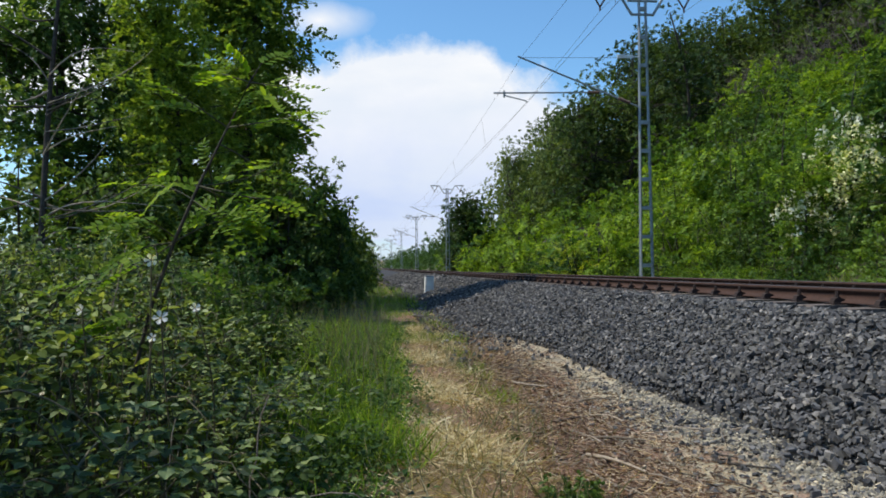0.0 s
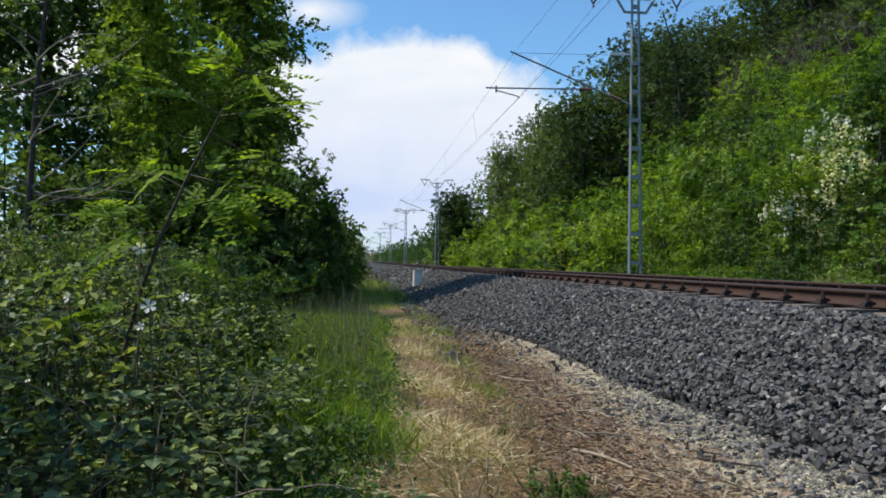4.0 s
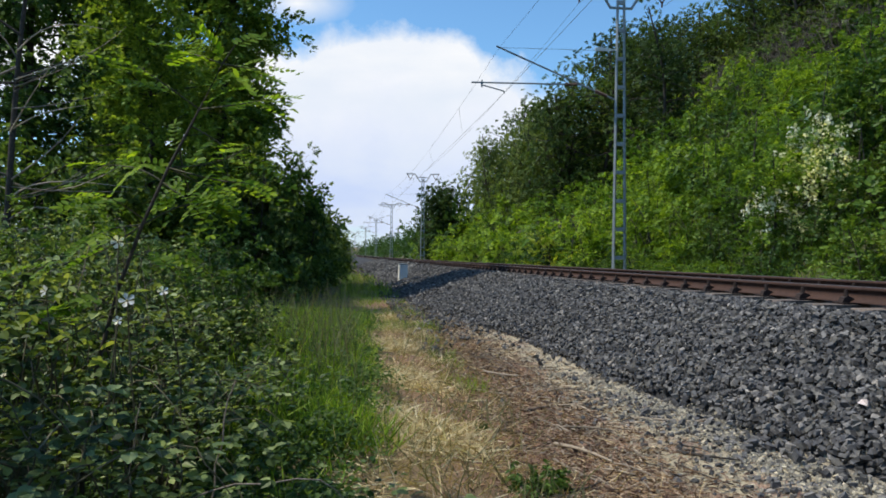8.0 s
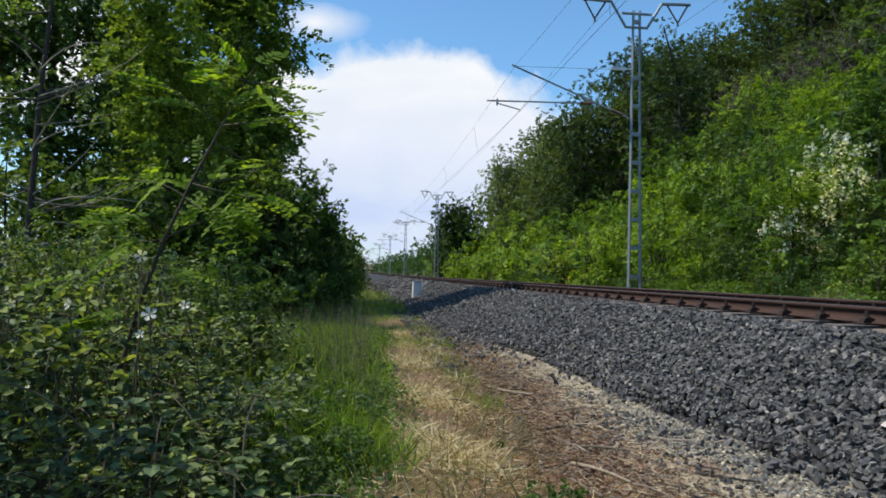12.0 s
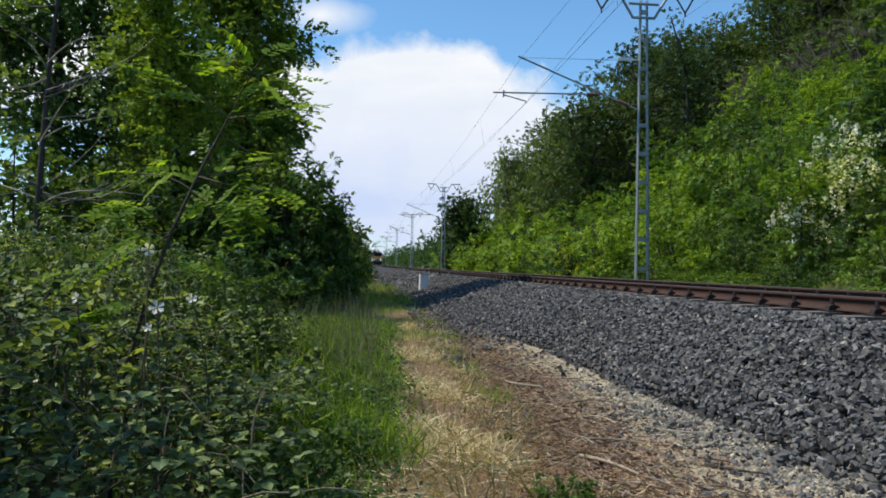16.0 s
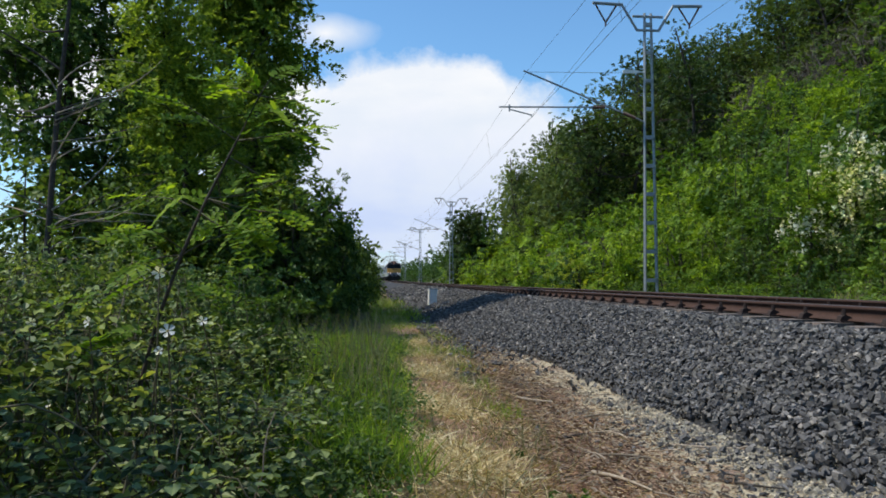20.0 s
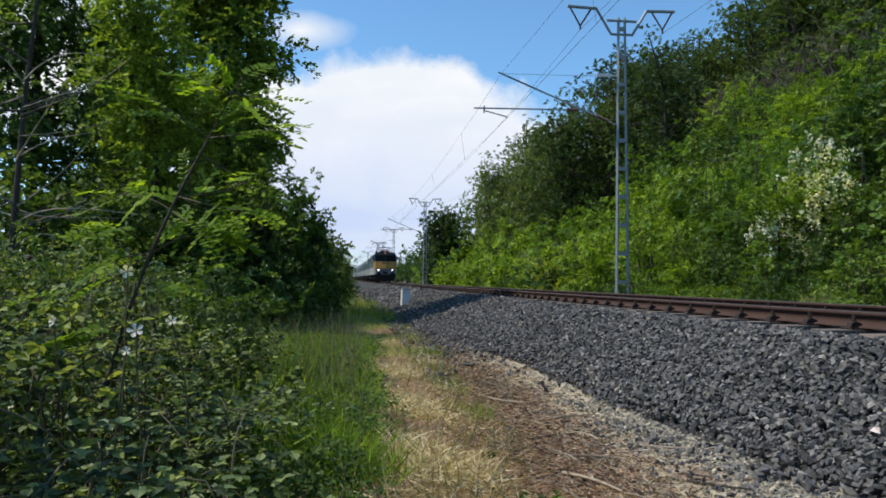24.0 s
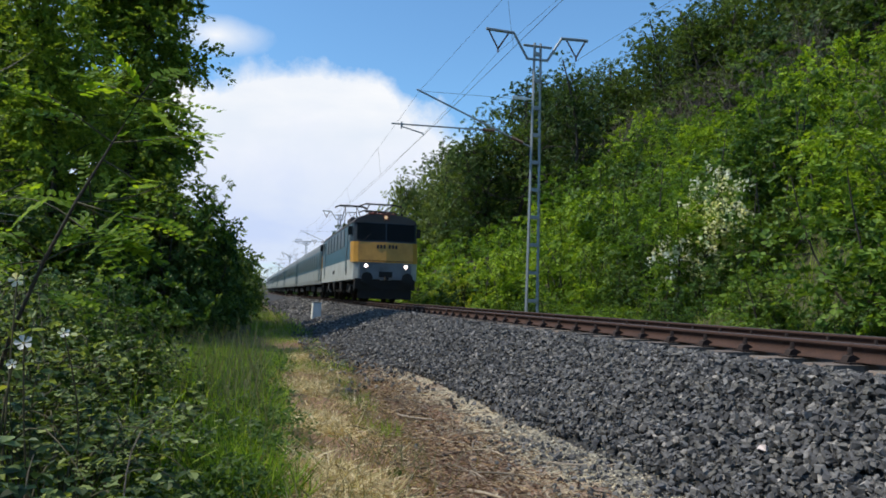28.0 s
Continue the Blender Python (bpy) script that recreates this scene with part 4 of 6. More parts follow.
PETAL = (np.array([[0, 0, 0], [0.30, 0.13, 0.02], [0.76, 0.31, 0.10], [0.96, 0, 0.02], [0.76, -0.31, 0.10], [0.30, -0.13, 0.02]]), LEAF[1])


def wild_roses():
    """White five-petalled flowers on thin stems among the brambles."""
    rng = np.random.default_rng(39)
    for px, py, d, s in ((278, 540, 2.75, 0.032), (262, 440, 2.8, 0.028), (336, 524, 2.9, 0.024), (264, 574, 2.7, 0.020), (146, 524, 2.8, 0.025), (52, 524, 2.9, 0.021), (84, 660, 2.6, 0.018)):
        x, z = (px - 650) / 1300 * d, 1.2 + (457 - py) / 1300 * d
        t = tagged(new("wild_rose"), "white five-petalled wild rose flower on a thin stem", "flower", "wild roses in the thicket")
        face = unit(np.array([rng.normal() * 0.5 + 0.2, -1.0, 0.5 + rng.normal() * 0.3]))
        a = unit(np.cross(face, [0, 0, 1.0]))
        b = np.cross(face, a)
        for k in range(5):
            w = 2 * np.pi * k / 5
            direc = a * math.cos(w) + b * math.sin(w)
            me = mesh_of("petal", *leaves(np.zeros((1, 3)), (direc + (0.1 + 0.3 * rng.random()) * face)[None], face[None], np.array([s]), PETAL), M_PETAL)
            part_mesh("petal", me, t)
        bm = bmesh.new()
        bmesh.ops.create_icosphere(bm, subdivisions=1, radius=s * 0.18)
        part("flower_centre", bm, M_SEED, t, "yellow flower centre")
        pts, rad = limb(rng, (0, 0.004, -0.002), (rng.normal() * 0.06, 0.06, -z + float(land(x, d)) + 0.02), 0.003, 0.004, 0.05, 8)
        part_mesh("stem", mesh_of("stem", *tube_arrays(pts, rad, 5), M_STEM, True), t)
        t.matrix_basis = pose(x, d, z)


def scatter_blades(rng, n, x0, x1, y0, y1, h0, h1, lean, skew=0.0, keep=None, thin=1.0):
    y = y0 + (y1 - y0) * rng.random(n) ** 1.35
    x = x0 + (x1 - x0) * rng.random(n) + skew * (y - y0)
    if keep is not None:
        k = keep(x, y)
        x, y = x[k], y[k]
    n = len(x)
    x = x + swing(y)
    h = rng.uniform(h0, h1, n)
    along = np.stack([rng.normal(size=n) * lean, rng.normal(size=n) * lean, np.ones(n)], 1)
    up = rng.normal(size=(n, 3))
    return leaves(np.stack([x, y, land(x, y) - 0.01], 1), along, up, h, (BLADE[0] * np.array([1, thin, 1]), BLADE[1]))


def verge_grass():
    rng = np.random.default_rng(41)
    sets = [scatter_blades(rng, 36000, -1.7, 0.34, 3.0, 14.5, 0.07, 0.30, 0.6, thin=1.5, keep=lambda x, y: ((y > 4.3) | (rng.random(len(x)) < 0.10)) & (x > -1.25 - 0.06 * (y - 3)) & (x < 0.0 + 0.022 * (y - 3) + 0.14 * np.sin(y * 1.7) + 0.10 * np.sin(y * 4.3 + 1) + 0.1 * rng.normal(size=len(x)))),
            scatter_blades(rng, 9000, -2.6, 1.5, 13, 48, 0.10, 0.36, 0.55, keep=lambda x, y: (x < 0.25 + 0.05 * np.clip(y - 15, 0, 14) + 0.10 * np.sin(y * 0.9) + 0.12 * rng.normal(size=len(x))) & ((y < 18.5) | (rng.random(len(x)) < 0.3))),
            scatter_blades(rng, 2200, -3.8, 0.6, 4.4, 9.5, 0.3, 0.7, 0.3, keep=lambda x, y: x < -0.5),
            scatter_blades(rng, 7000, -14.0, -3.5, -2, 16, 0.1, 0.35, 0.5),
            scatter_blades(rng, 900, 0.92, 1.22, 6.3, 11, 0.06, 0.20, 0.6, keep=lambda x, y: rough(x, y, 0.35, 11.0) > 0.1),
            scatter_blades(rng, 5200, 0.2, 1.4, 11.5, 26, 0.06, 0.22, 0.6, keep=lambda x, y: rough(x, y, 0.7, 3.0) > -0.1),
            scatter_blades(rng, 1500, -0.3, 1.35, 21, 40, 0.10, 0.42, 0.5, thin=1.4),
            scatter_blades(rng, 14000, 10.2, 17.0, 9, 42, 0.25, 0.8, 0.4),
            scatter_blades(rng, 10000, 7.9, 10.8, 5, 60, 0.15, 0.55, 0.4)]
    tagged(new("verge_grass", mesh_of("verge_grass", *join_arrays(sets), M_GRASS)), "long green grass along the verge", "grass", kind="stuff")
    heads = [scatter_blades(rng, 380, -1.5, 0.1, 6.5, 12, 0.45, 0.95, 0.22, thin=0.35), scatter_blades(rng, 500, -1.9, 0.2, 4.0, 18, 0.35, 0.75, 0.25, thin=0.3), scatter_blades(rng, 420, 0.75, 1.25, 4.5, 11, 0.10, 0.32, 0.45, skew=0.02, thin=0.5), scatter_blades(rng, 1500, 0.1, 1.1, 3.0, 13, 0.08, 0.32, 0.6, keep=lambda x, y: rng.random(len(x)) < 0.5 + 0.5 * np.sin(3 * y + 5 * x))]
    tagged(new("seeding_grass", mesh_of("seeding_grass", *join_arrays(heads), M_SEED)), "pale seeding grass stalks above the verge", "grass", kind="stuff")


def verge_weeds():
    """Low broad-leaved weeds between the grass, too many to count."""
    rng = np.random.default_rng(42)
    n = 20000
    y = 2.9 + 10.5 * rng.random(n) ** 1.4
    x = 0.06 + 0.02 * (y - 3) + 0.12 * np.sin(1.1 * y + 0.5) + rng.normal(size=n) * 0.12 - np.abs(rng.normal(size=n)) * 0.75
    tuft = rough(x, y, 0.3, 9.0)
    h = np.clip(0.16 + 0.16 * tuft, 0.03, 0.36) * (0.45 + 0.55 * rng.random(n))
    pos = np.stack([x, y, land(x, y) + h], 1)
    al = rng.normal(size=(n, 3)) * np.array([1, 1, 0.5])
    up = rng.normal(size=(n, 3)) * 0.5 + np.array([-0.2, -0.1, 1.0])
    tagged(new("verge_weeds", mesh_of("verge_weeds", *leaves(pos, al, up, rng.uniform(0.018, 0.05, n), LEAF), M_WEED)), "low broad-leaved green weeds in the verge grass", "weeds", kind="stuff")


def dry_path():
    """Bleached straw in a strip, red-brown litter and twigs on the trodden path, pebbles by the ballast."""
    rng = np.random.default_rng(43)
    n = 15000
    y = 2.6 + 13 * rng.random(n) ** 1.4
    x = 0.46 + 0.030 * (y - 3) + rng.normal(size=n) * (0.21 + 0.006 * y)
    heap = rng.random(n) < 0.06 + 0.94 * np.clip(0.35 + 1.9 * rough(x, y, 0.5, 6.0), 0, 1)
    x, y = x[heap], y[heap]
    n = len(x)
    x = x + swing(y)
    al = np.stack([rng.normal(size=n), rng.normal(size=n), 0.12 + 0.28 * rng.random(n)], 1)
    v1 = leaves(np.stack([x, y, land(x, y)], 1), al, rng.normal(size=(n, 3)), rng.uniform(0.08, 0.26, n), (BLADE[0] * np.array([1, 1.5, 1]), BLADE[1]))
    n = 5000
    y = 2.8 + 15 * rng.random(n) ** 1.3
    x = 0.62 + 0.03 * (y - 3) + rng.normal(size=n) * 0.36
    al = np.stack([rng.normal(size=n), rng.normal(size=n), 0.5 + rng.random(n)], 1)
    v0 = leaves(np.stack([x, y, land(x, y)], 1), al, rng.normal(size=(n, 3)), rng.uniform(0.05, 0.18, n), BLADE)
    tagged(new("withered_grass", mesh_of("withered_grass", *v0, M_WITHERED)), "short withered brown-green grass among the straw", "grass", kind="stuff")
    tagged(new("straw", mesh_of("straw", *v1, M_STRAW)), "bleached flattened straw along the path", "straw", kind="stuff")
    n = 28000
    y = 2.6 + 15 * rng.random(n) ** 1.5
    x = 1.38 + 0.02 * y + rng.normal(size=n) * 0.34
    al = np.stack([rng.normal(size=n), rng.normal(size=n), 0.30 * rng.random(n)], 1)
    up = np.stack([rng.normal(size=n) * 0.8, rng.normal(size=n) * 0.8, np.ones(n)], 1)
    v2 = leaves(np.stack([x, y, land(x, y) + 0.004], 1), al, up, rng.uniform(0.012, 0.080, n), (DIAMOND[0] * np.array([1, 0.22, 1]), DIAMOND[1]))
    n = 6000
    y = 2.7 + 8 * rng.random(n) ** 1.4
    x = 1.40 + 0.02 * y + rng.normal(size=n) * 0.36
    al = np.stack([rng.normal(size=n), rng.normal(size=n), 0.22 * rng.random(n)], 1)
    v3 = leaves(np.stack([x, y, land(x, y) + 0.006], 1), al, rng.normal(size=(n, 3)), rng.uniform(0.04, 0.15, n), (BLADE[0] * np.array([1, 1.3, 1]), BLADE[1]))
    tagged(new("twig_litter", mesh_of("twig_litter", *v3, M_LITTER)), "thin dry twiglets strewn over the trodden path", "twig litter", kind="stuff")
    tagged(new("leaf_litter", mesh_of("leaf_litter", *v2, M_LITTER)), "red-brown dead leaf litter on the trodden path", "leaf litter", kind="stuff")


def twig(x0, y0, x1, y1, r, pale):
    rng = np.random.default_rng(int(abs(x0 * 1000 + y0 * 77)))
    a = np.array([x0, y0, float(land(x0, y0)) + r])
    b = np.array([x1, y1, float(land(x1, y1)) + r * 1.6])
    pts, rad = limb(rng, a, b, r, r * 0.5, 0.05, 7)
    pts[:, 2] = np.maximum(pts[:, 2], land(pts[:, 0], pts[:, 1]) + r * 0.9)
    ob = new("dead_twig", mesh_of("dead_twig", *tube_arrays(pts - a, rad, 6), M_TWIG if pale else M_BARK, True))
    ob.matrix_basis = Matrix.Translation(a)
    tagged(ob, "pale dry dead twig lying on the path" if pale else "dark dead twig lying on the path", "twig", "twigs on the path")


def twigs():
    for row in ((1.36, 7.45, 1.62, 7.05, 0.016, True), (2.05, 5.25, 2.62, 5.15, 0.013, True), (1.30, 4.55, 1.52, 4.1, 0.014, True), (1.35, 5.5, 1.95, 5.95, 0.011, False), (1.25, 6.3, 1.75, 5.9, 0.010, True),
                (1.7, 6.3, 2.1, 6.25, 0.009, True), (0.95, 5.2, 1.1, 6.0, 0.008, False), (1.45, 5.0, 1.8, 4.8, 0.010, True), (1.2, 4.2, 1.35, 3.7, 0.012, True), (2.0, 4.3, 2.3, 4.1, 0.010, False)):
        twig(*row)
    rng = np.random.default_rng(45)
    for i in range(170):
        y = 2.9 + 7 * rng.random() ** 1.3
        x = 1.35 + rng.normal() * 0.4 + 0.02 * y
        w = rng.random() * 6.28
        ln = rng.uniform(0.12, 0.5)
        twig(x, y, x + math.cos(w) * ln, y + math.sin(w) * ln, rng.uniform(0.003, 0.008), rng.random() < 0.65)


def path_weed():
    t = build_plant("path_weed", 47, 0.12, 0.17, 0.02, 6, 7, 0.003, 1100, 0.026, M_SHRUB_DARK, "small green leafy weed on the path", "weed", template=LEAF, bark=M_STEM)
    place(t, 1.0, 3.66)
    for i, (x, y, s) in enumerate(((0.92, 5.0, 0.3), (0.1, 6.0, 0.5), (-0.1, 4.4, 0.7))):
        c = copy_thing(t, pose(x, y, float(land(x, y)), 0, 0, 80 * i))
        c.matrix_basis = c.matrix_basis @ Matrix.Diagonal((s, s, s * 1.4, 1))


# ---- the wooded hill ----


def dry_brush():
    """A leafless grey bush: fans of thin twigs, a few leaves left on them."""
    rng = np.random.default_rng(57)
    t = tagged(new("dry_bush"), "grey leafless bush on the bare part of the hillside", "bush", "bare bushes on the hillside")
    tubes, tips = [], []
    for k in range(16):
        ang = rng.random() * 6.28
        top = np.array([math.cos(ang) * rng.uniform(0.3, 1.5), math.sin(ang) * rng.uniform(0.3, 1.5), rng.uniform(1.4, 3.0)])
        pts, rad = limb(rng, (0, 0, -0.1), top, 0.035, 0.012, 0.1, 6)
        tubes.append(tube_arrays(pts, rad, 4))
        for j in range(7):
            a = pts[rng.integers(2, 6)]
            b = a + rng.normal(size=3) * np.array([0.45, 0.45, 0.3]) + np.array([0, 0, 0.35])
            lp, lr = limb(rng, a, b, 0.016, 0.008, 0.1, 4)
            tubes.append(tube_arrays(lp, lr, 3))
            tips.append(b)
    part_mesh("branchwork", mesh_of("branchwork", *join_arrays(tubes), M_BRUSH, True), t)
    part_mesh("foliage", mesh_of("foliage", *clump_leaves(rng, tips, np.full(len(tips), 0.25), 500, 0.11), M_ASH), t)
    return t


def hill():
    kinds = []
    spec = [("hill_shrub", 2.9, 1.7, 4, 6, 1900, 0.19, M_SHRUB, "bright green leafy shrub on the steep hillside", "shrub"),
            ("hill_shrub", 2.3, 1.6, 4, 6, 1700, 0.18, M_SHRUB, "bright green leafy shrub on the steep hillside", "shrub"),
            ("hill_shrub", 3.3, 1.8, 4, 7, 2000, 0.20, M_SHRUB_DARK, "mid green leafy shrub on the steep hillside", "shrub"),
            ("hill_shrub", 2.4, 1.5, 4, 6, 1900, 0.16, M_SHRUB_DARK, "mid green leafy shrub on the steep hillside", "shrub"),
            ("hill_shrub", 2.0, 1.3, 4, 6, 1700, 0.15, M_YELLOW, "yellow-green leafy shrub on the hillside", "shrub"),
            ("hill_shrub", 1.7, 1.4, 4, 6, 1500, 0.16, M_SHRUB, "low bright green shrub on the hillside", "shrub"),
            ("hill_shrub", 3.2, 1.8, 4, 7, 1900, 0.19, M_OAK, "dark green leafy shrub high on the hillside", "shrub")]
    for fine in (True, False):
        for i, (nm, h, s, stems, clumps, n, ls, mat, lab, cat) in enumerate(spec):
            kinds.append(build_plant(nm, 400 + i, h, s, 0.02, stems, clumps, 0.035, int(n * (1.6 if fine else 0.5)), ls * (0.72 if fine else 1.3), mat, lab, cat, "shrubs on the hillside"))
    rng = np.random.default_rng(51)
    used, count = set(), 0
    for row in range(14):
        q = 10.9 + row * 2.05
        y = 0.8 * q - 2.5 + rng.random() * 2
        while y < 95:
            px, py = q + rng.normal() * 0.5, y + rng.normal() * 0.6
            k = int(rng.choice(6, p=[0.27, 0.22, 0.17, 0.17, 0.01, 0.16]))
            if row < 3 and 28 < y < 75:
                k = int(rng.choice([0, 1, 5, 0, 3]))
            blooming = 0.50 < px / py < 0.74 and px < 13.2
            bare = 24 < px < 31 and 36 < py < 46
            if not blooming and not bare and not (15 < q < 30 and 40 < y < 90 and rng.random() < 0.35) and count < 262 and not (row > 8 and rng.random() < 0.45):
                if row > 7:
                    k = 6
                if row < 3 and py < 17 and k in (0, 1) and rng.random() < 0.45:
                    k = 3 if rng.random() < 0.6 else 2
                k += 0 if py < 38 and row < 7 else 7
                x = px + float(swing(py))
                s = rng.uniform(0.7, 1.2)
                m = pose(x, py, float(land(x, py)) - 0.1, 0, 0, rng.random() * 360) @ Matrix.Diagonal((s, s, s * rng.uniform(0.85, 1.15), 1))
                if k in used:
                    t = copy_thing(kinds[k], m)
                    t.matrix_basis = m
                else:
                    kinds[k].matrix_basis = m
                    used.add(k)
                count += 1
            y += (1.9 + 0.05 * row) * (1.0 + max(0, y - 30) / 45)
    for j in range(36):
        py = 9.0 + j * 1.05 + rng.normal() * 0.4
        px = 10.0 + rng.normal() * 0.35
        k = int(rng.choice([3, 5, 2, 3]))
        s = rng.uniform(0.28, 0.5)
        x = px + float(swing(py))
        copy_thing(kinds[k], Matrix()).matrix_basis = pose(x, py, float(land(x, py)) - 0.05, 0, 0, rng.random() * 360) @ Matrix.Diagonal((s, s, s, 1))
    for i, (q, y, s) in enumerate(((9.75, 34.6, 1.0), (9.6, 38.6, 0.7), (9.9, 33.4, 0.55))):
        x = q + float(swing(y))
        t = kinds[4] if 4 not in used else copy_thing(kinds[4], Matrix())
        used.add(4)
        t.matrix_basis = pose(x, y, float(land(x, y)) - 0.05, 0, 0, 100 * i) @ Matrix.Diagonal((s, s, s, 1))
    for k in range(14):
        if k not in used:
            x = 13.0 + 0.7 * k + float(swing(70 + 2 * k))
            place(kinds[k], x, 70 + 2 * k, 40 * k)
    for i, (q, y, s) in enumerate(((11.2, 23.6, 0.8), (12.3, 22.6, 0.85), (11.0, 21.6, 0.65), (12.9, 23.8, 0.9), (13.3, 21.9, 0.9), (11.9, 20.7, 0.7), (10.6, 22.6, 0.5), (12.8, 19.9, 0.8), (10.7, 20.2, 0.5), (10.8, 18.2, 0.45), (13.9, 20.4, 0.9), (11.3, 16.9, 0.5))):
        x = q + float(swing(y))
        copy_thing(kinds[(0, 3, 2)[i % 3]], Matrix()).matrix_basis = pose(x, y, float(land(x, y)) - 0.1, 0, 0, 67 * i) @ Matrix.Diagonal((s, s, s, 1))
    # the blooming robinia at the foot of the slope, and a few of its kind
    for i, (q, y, h, s) in enumerate(((11.6, 18.6, 4.3, 1.5), (11.35, 17.9, 3.5, 1.3), (13.5, 64, 5.0, 1.8), (19.0, 58.0, 7.0, 2.4))):
        t = build_plant("robinia_tree", 450 + i, h, s, 0.12, 3, 11, 0.05, 7000, 0.085, M_SHRUB, "robinia in white blossom at the foot of the hill", "tree", "blooming robinias on the hill", blossom=280 if i < 2 else 60)
        place(t, q + float(swing(y)), y, 50 * i)
    # the large dark crowns half way up
    rows = [(17.2, 62, 8.5, 3.0), (15.0, 75, 10.4, 2.7), (14.6, 67, 10.6, 2.8), (15.4, 60, 10.6, 2.9), (15.6, 50.5, 10.8, 3.3), (18.5, 71, 8.0, 3.0), (17.2, 79, 6.0, 2.4), (20, 88, 8, 3.0), (16.6, 49, 10.5, 3.6), (18.5, 43, 10.0, 3.4), (17.5, 57, 10.0, 3.6), (20.5, 51, 11.0, 3.8), (18.0, 67, 10.5, 3.8), (25, 54, 10.0, 3.6), (22.5, 62, 10.5, 3.8), (27, 55, 10, 3.6), (23.5, 55.5, 10, 3.6), (28.5, 43, 8.5, 3.2), (30.5, 47, 9, 3.4), (33.5, 41, 8, 3.2), (38, 44, 9, 3.4), (32, 46, 8.5, 3.2), (36, 47, 8.5, 3.2), (29, 51, 9, 3.4)]
    proto = [build_plant("oak_tree", 470 + i, 10.0, 3.5, 0.16, 2, 34, 0.16, 16500, 0.15, M_OAK, "large dark green oak on the hillside", "tree", "dark oaks on the hill", reach=0.55) for i in range(3)]
    oaks = 0
    ash = build_plant("ash_tree", 476, 10.0, 3.5, 0.12, 2, 44, 0.14, 17000, 0.165, M_ASH, "grey-green broadleaf tree on the hillside", "tree", "grey-green trees on the hill", reach=0.5)
    for i, (q, y, h, s) in enumerate(rows):
        x = q + float(swing(y))
        m = pose(x, y, float(land(x, y)) - 0.2, 0, 0, 77 * i) @ Matrix.Diagonal((s / 3.5, s / 3.5, h / 10.0, 1))
        if y > 56:
            t = copy_thing(ash, m) if i else ash
        elif oaks < 3:
            t = proto[oaks]
            oaks += 1
        else:
            t = copy_thing(proto[i % 3], m)
        t.matrix_basis = m
    brush = dry_brush()
    for i in range(30):
        q, y = 22.5 + 11.0 * rng.random(), 29 + 20 * rng.random()
        x = q + float(swing(y))
        m = pose(x, y, float(land(x, y)) - 0.1, 0, 0, 83 * i)
        t = copy_thing(brush, m) if i else brush
        t.matrix_basis = m
    # the single round tree beside the line further on
    t = build_plant("line_tree", 490, 10.8, 3.5, 0.03, 2, 52, 0.13, 24000, 0.22, M_OAK, "round dark green tree beside the line", "tree", reach=0.5)
    place(t, 10.7 + float(swing(84)), 84)
    t = build_plant("line_tree", 491, 7.6, 2.4, 0.10, 2, 22, 0.13, 6000, 0.19, M_OAK, "round dark green tree beside the line", "tree")
    place(t, 11.6 + float(swing(92)), 92)


def far_hill_wood():
    """Woods along the foot and crest of the hill, far off and high up."""
    rng = np.random.default_rng(53)
    for name, mat, n, cells in (("far_shrubs", M_SHRUB_DARK, 60000, [(10.8 + 22 * rng.random() ** 1.6, rng.uniform(75, 330), rng.uniform(1.5, 6.5), 1.3) for _ in range(330)]),
                                ("crest_wood", M_OAK, 46000, [(rng.uniform(30, 62), rng.uniform(15, 150), rng.uniform(3, 8), 1.6) for _ in range(280)])):
        c, r = [], []
        for q, y, h, w in cells:
            x = q + float(swing(y))
            z = float(land(x, y))
            for j in range(5):
                c.append((x + rng.normal() * w, y + rng.normal() * w, z + h * rng.uniform(0.1, 1.0)))
                r.append(w * rng.uniform(0.6, 1.1))
        thing = tagged(new(name), "far shrubs along the foot of the hill" if name == "far_shrubs" else "wood along the crest of the hill", "wood", kind="stuff")
        part_mesh("foliage", mesh_of("foliage", *clump_leaves(rng, c, r, n, 0.34), mat), thing)


# ---- ballast stones and pebbles, last of the ground ----


def stone_templates(rng, n):
    """Angular stones: cubes with knocked-off, uneven corners."""
    out = []
    for _ in range(n):
        v = np.array([[x, y, z] for x in (-1, 1) for y in (-1, 1) for z in (-1, 1)], float) * 0.5
        v *= 0.78 + 0.30 * rng.random((8, 1))
        v += rng.normal(size=(8, 3)) * 0.10
        v[v[:, 2] > 0] *= np.array([0.80, 0.80, 1.0])
        v *= np.array([1.35, 1.0, 0.66])
        f = np.array([[0, 1, 3, 2], [4, 6, 7, 5], [0, 4, 5, 1], [2, 3, 7, 6], [0, 2, 6, 4], [1, 5, 7, 3]])
        out.append((v, f))
    return out


def turns(rng, n):
    spin = rng.random(n) * np.pi * 2
    q = unit(np.stack([np.cos(spin / 2), rng.normal(size=n) * 0.42, rng.normal(size=n) * 0.42, np.sin(spin / 2)], 1))
    w, x, y, z = q.T
    return np.stack([np.stack([1 - 2 * (y * y + z * z), 2 * (x * y - z * w), 2 * (x * z + y * w)], -1),
                     np.stack([2 * (x * y + z * w), 1 - 2 * (x * x + z * z), 2 * (y * z - x * w)], -1),
                     np.stack([2 * (x * z - y * w), 2 * (y * z + x * w), 1 - 2 * (x * x + y * y)], -1)], 1)


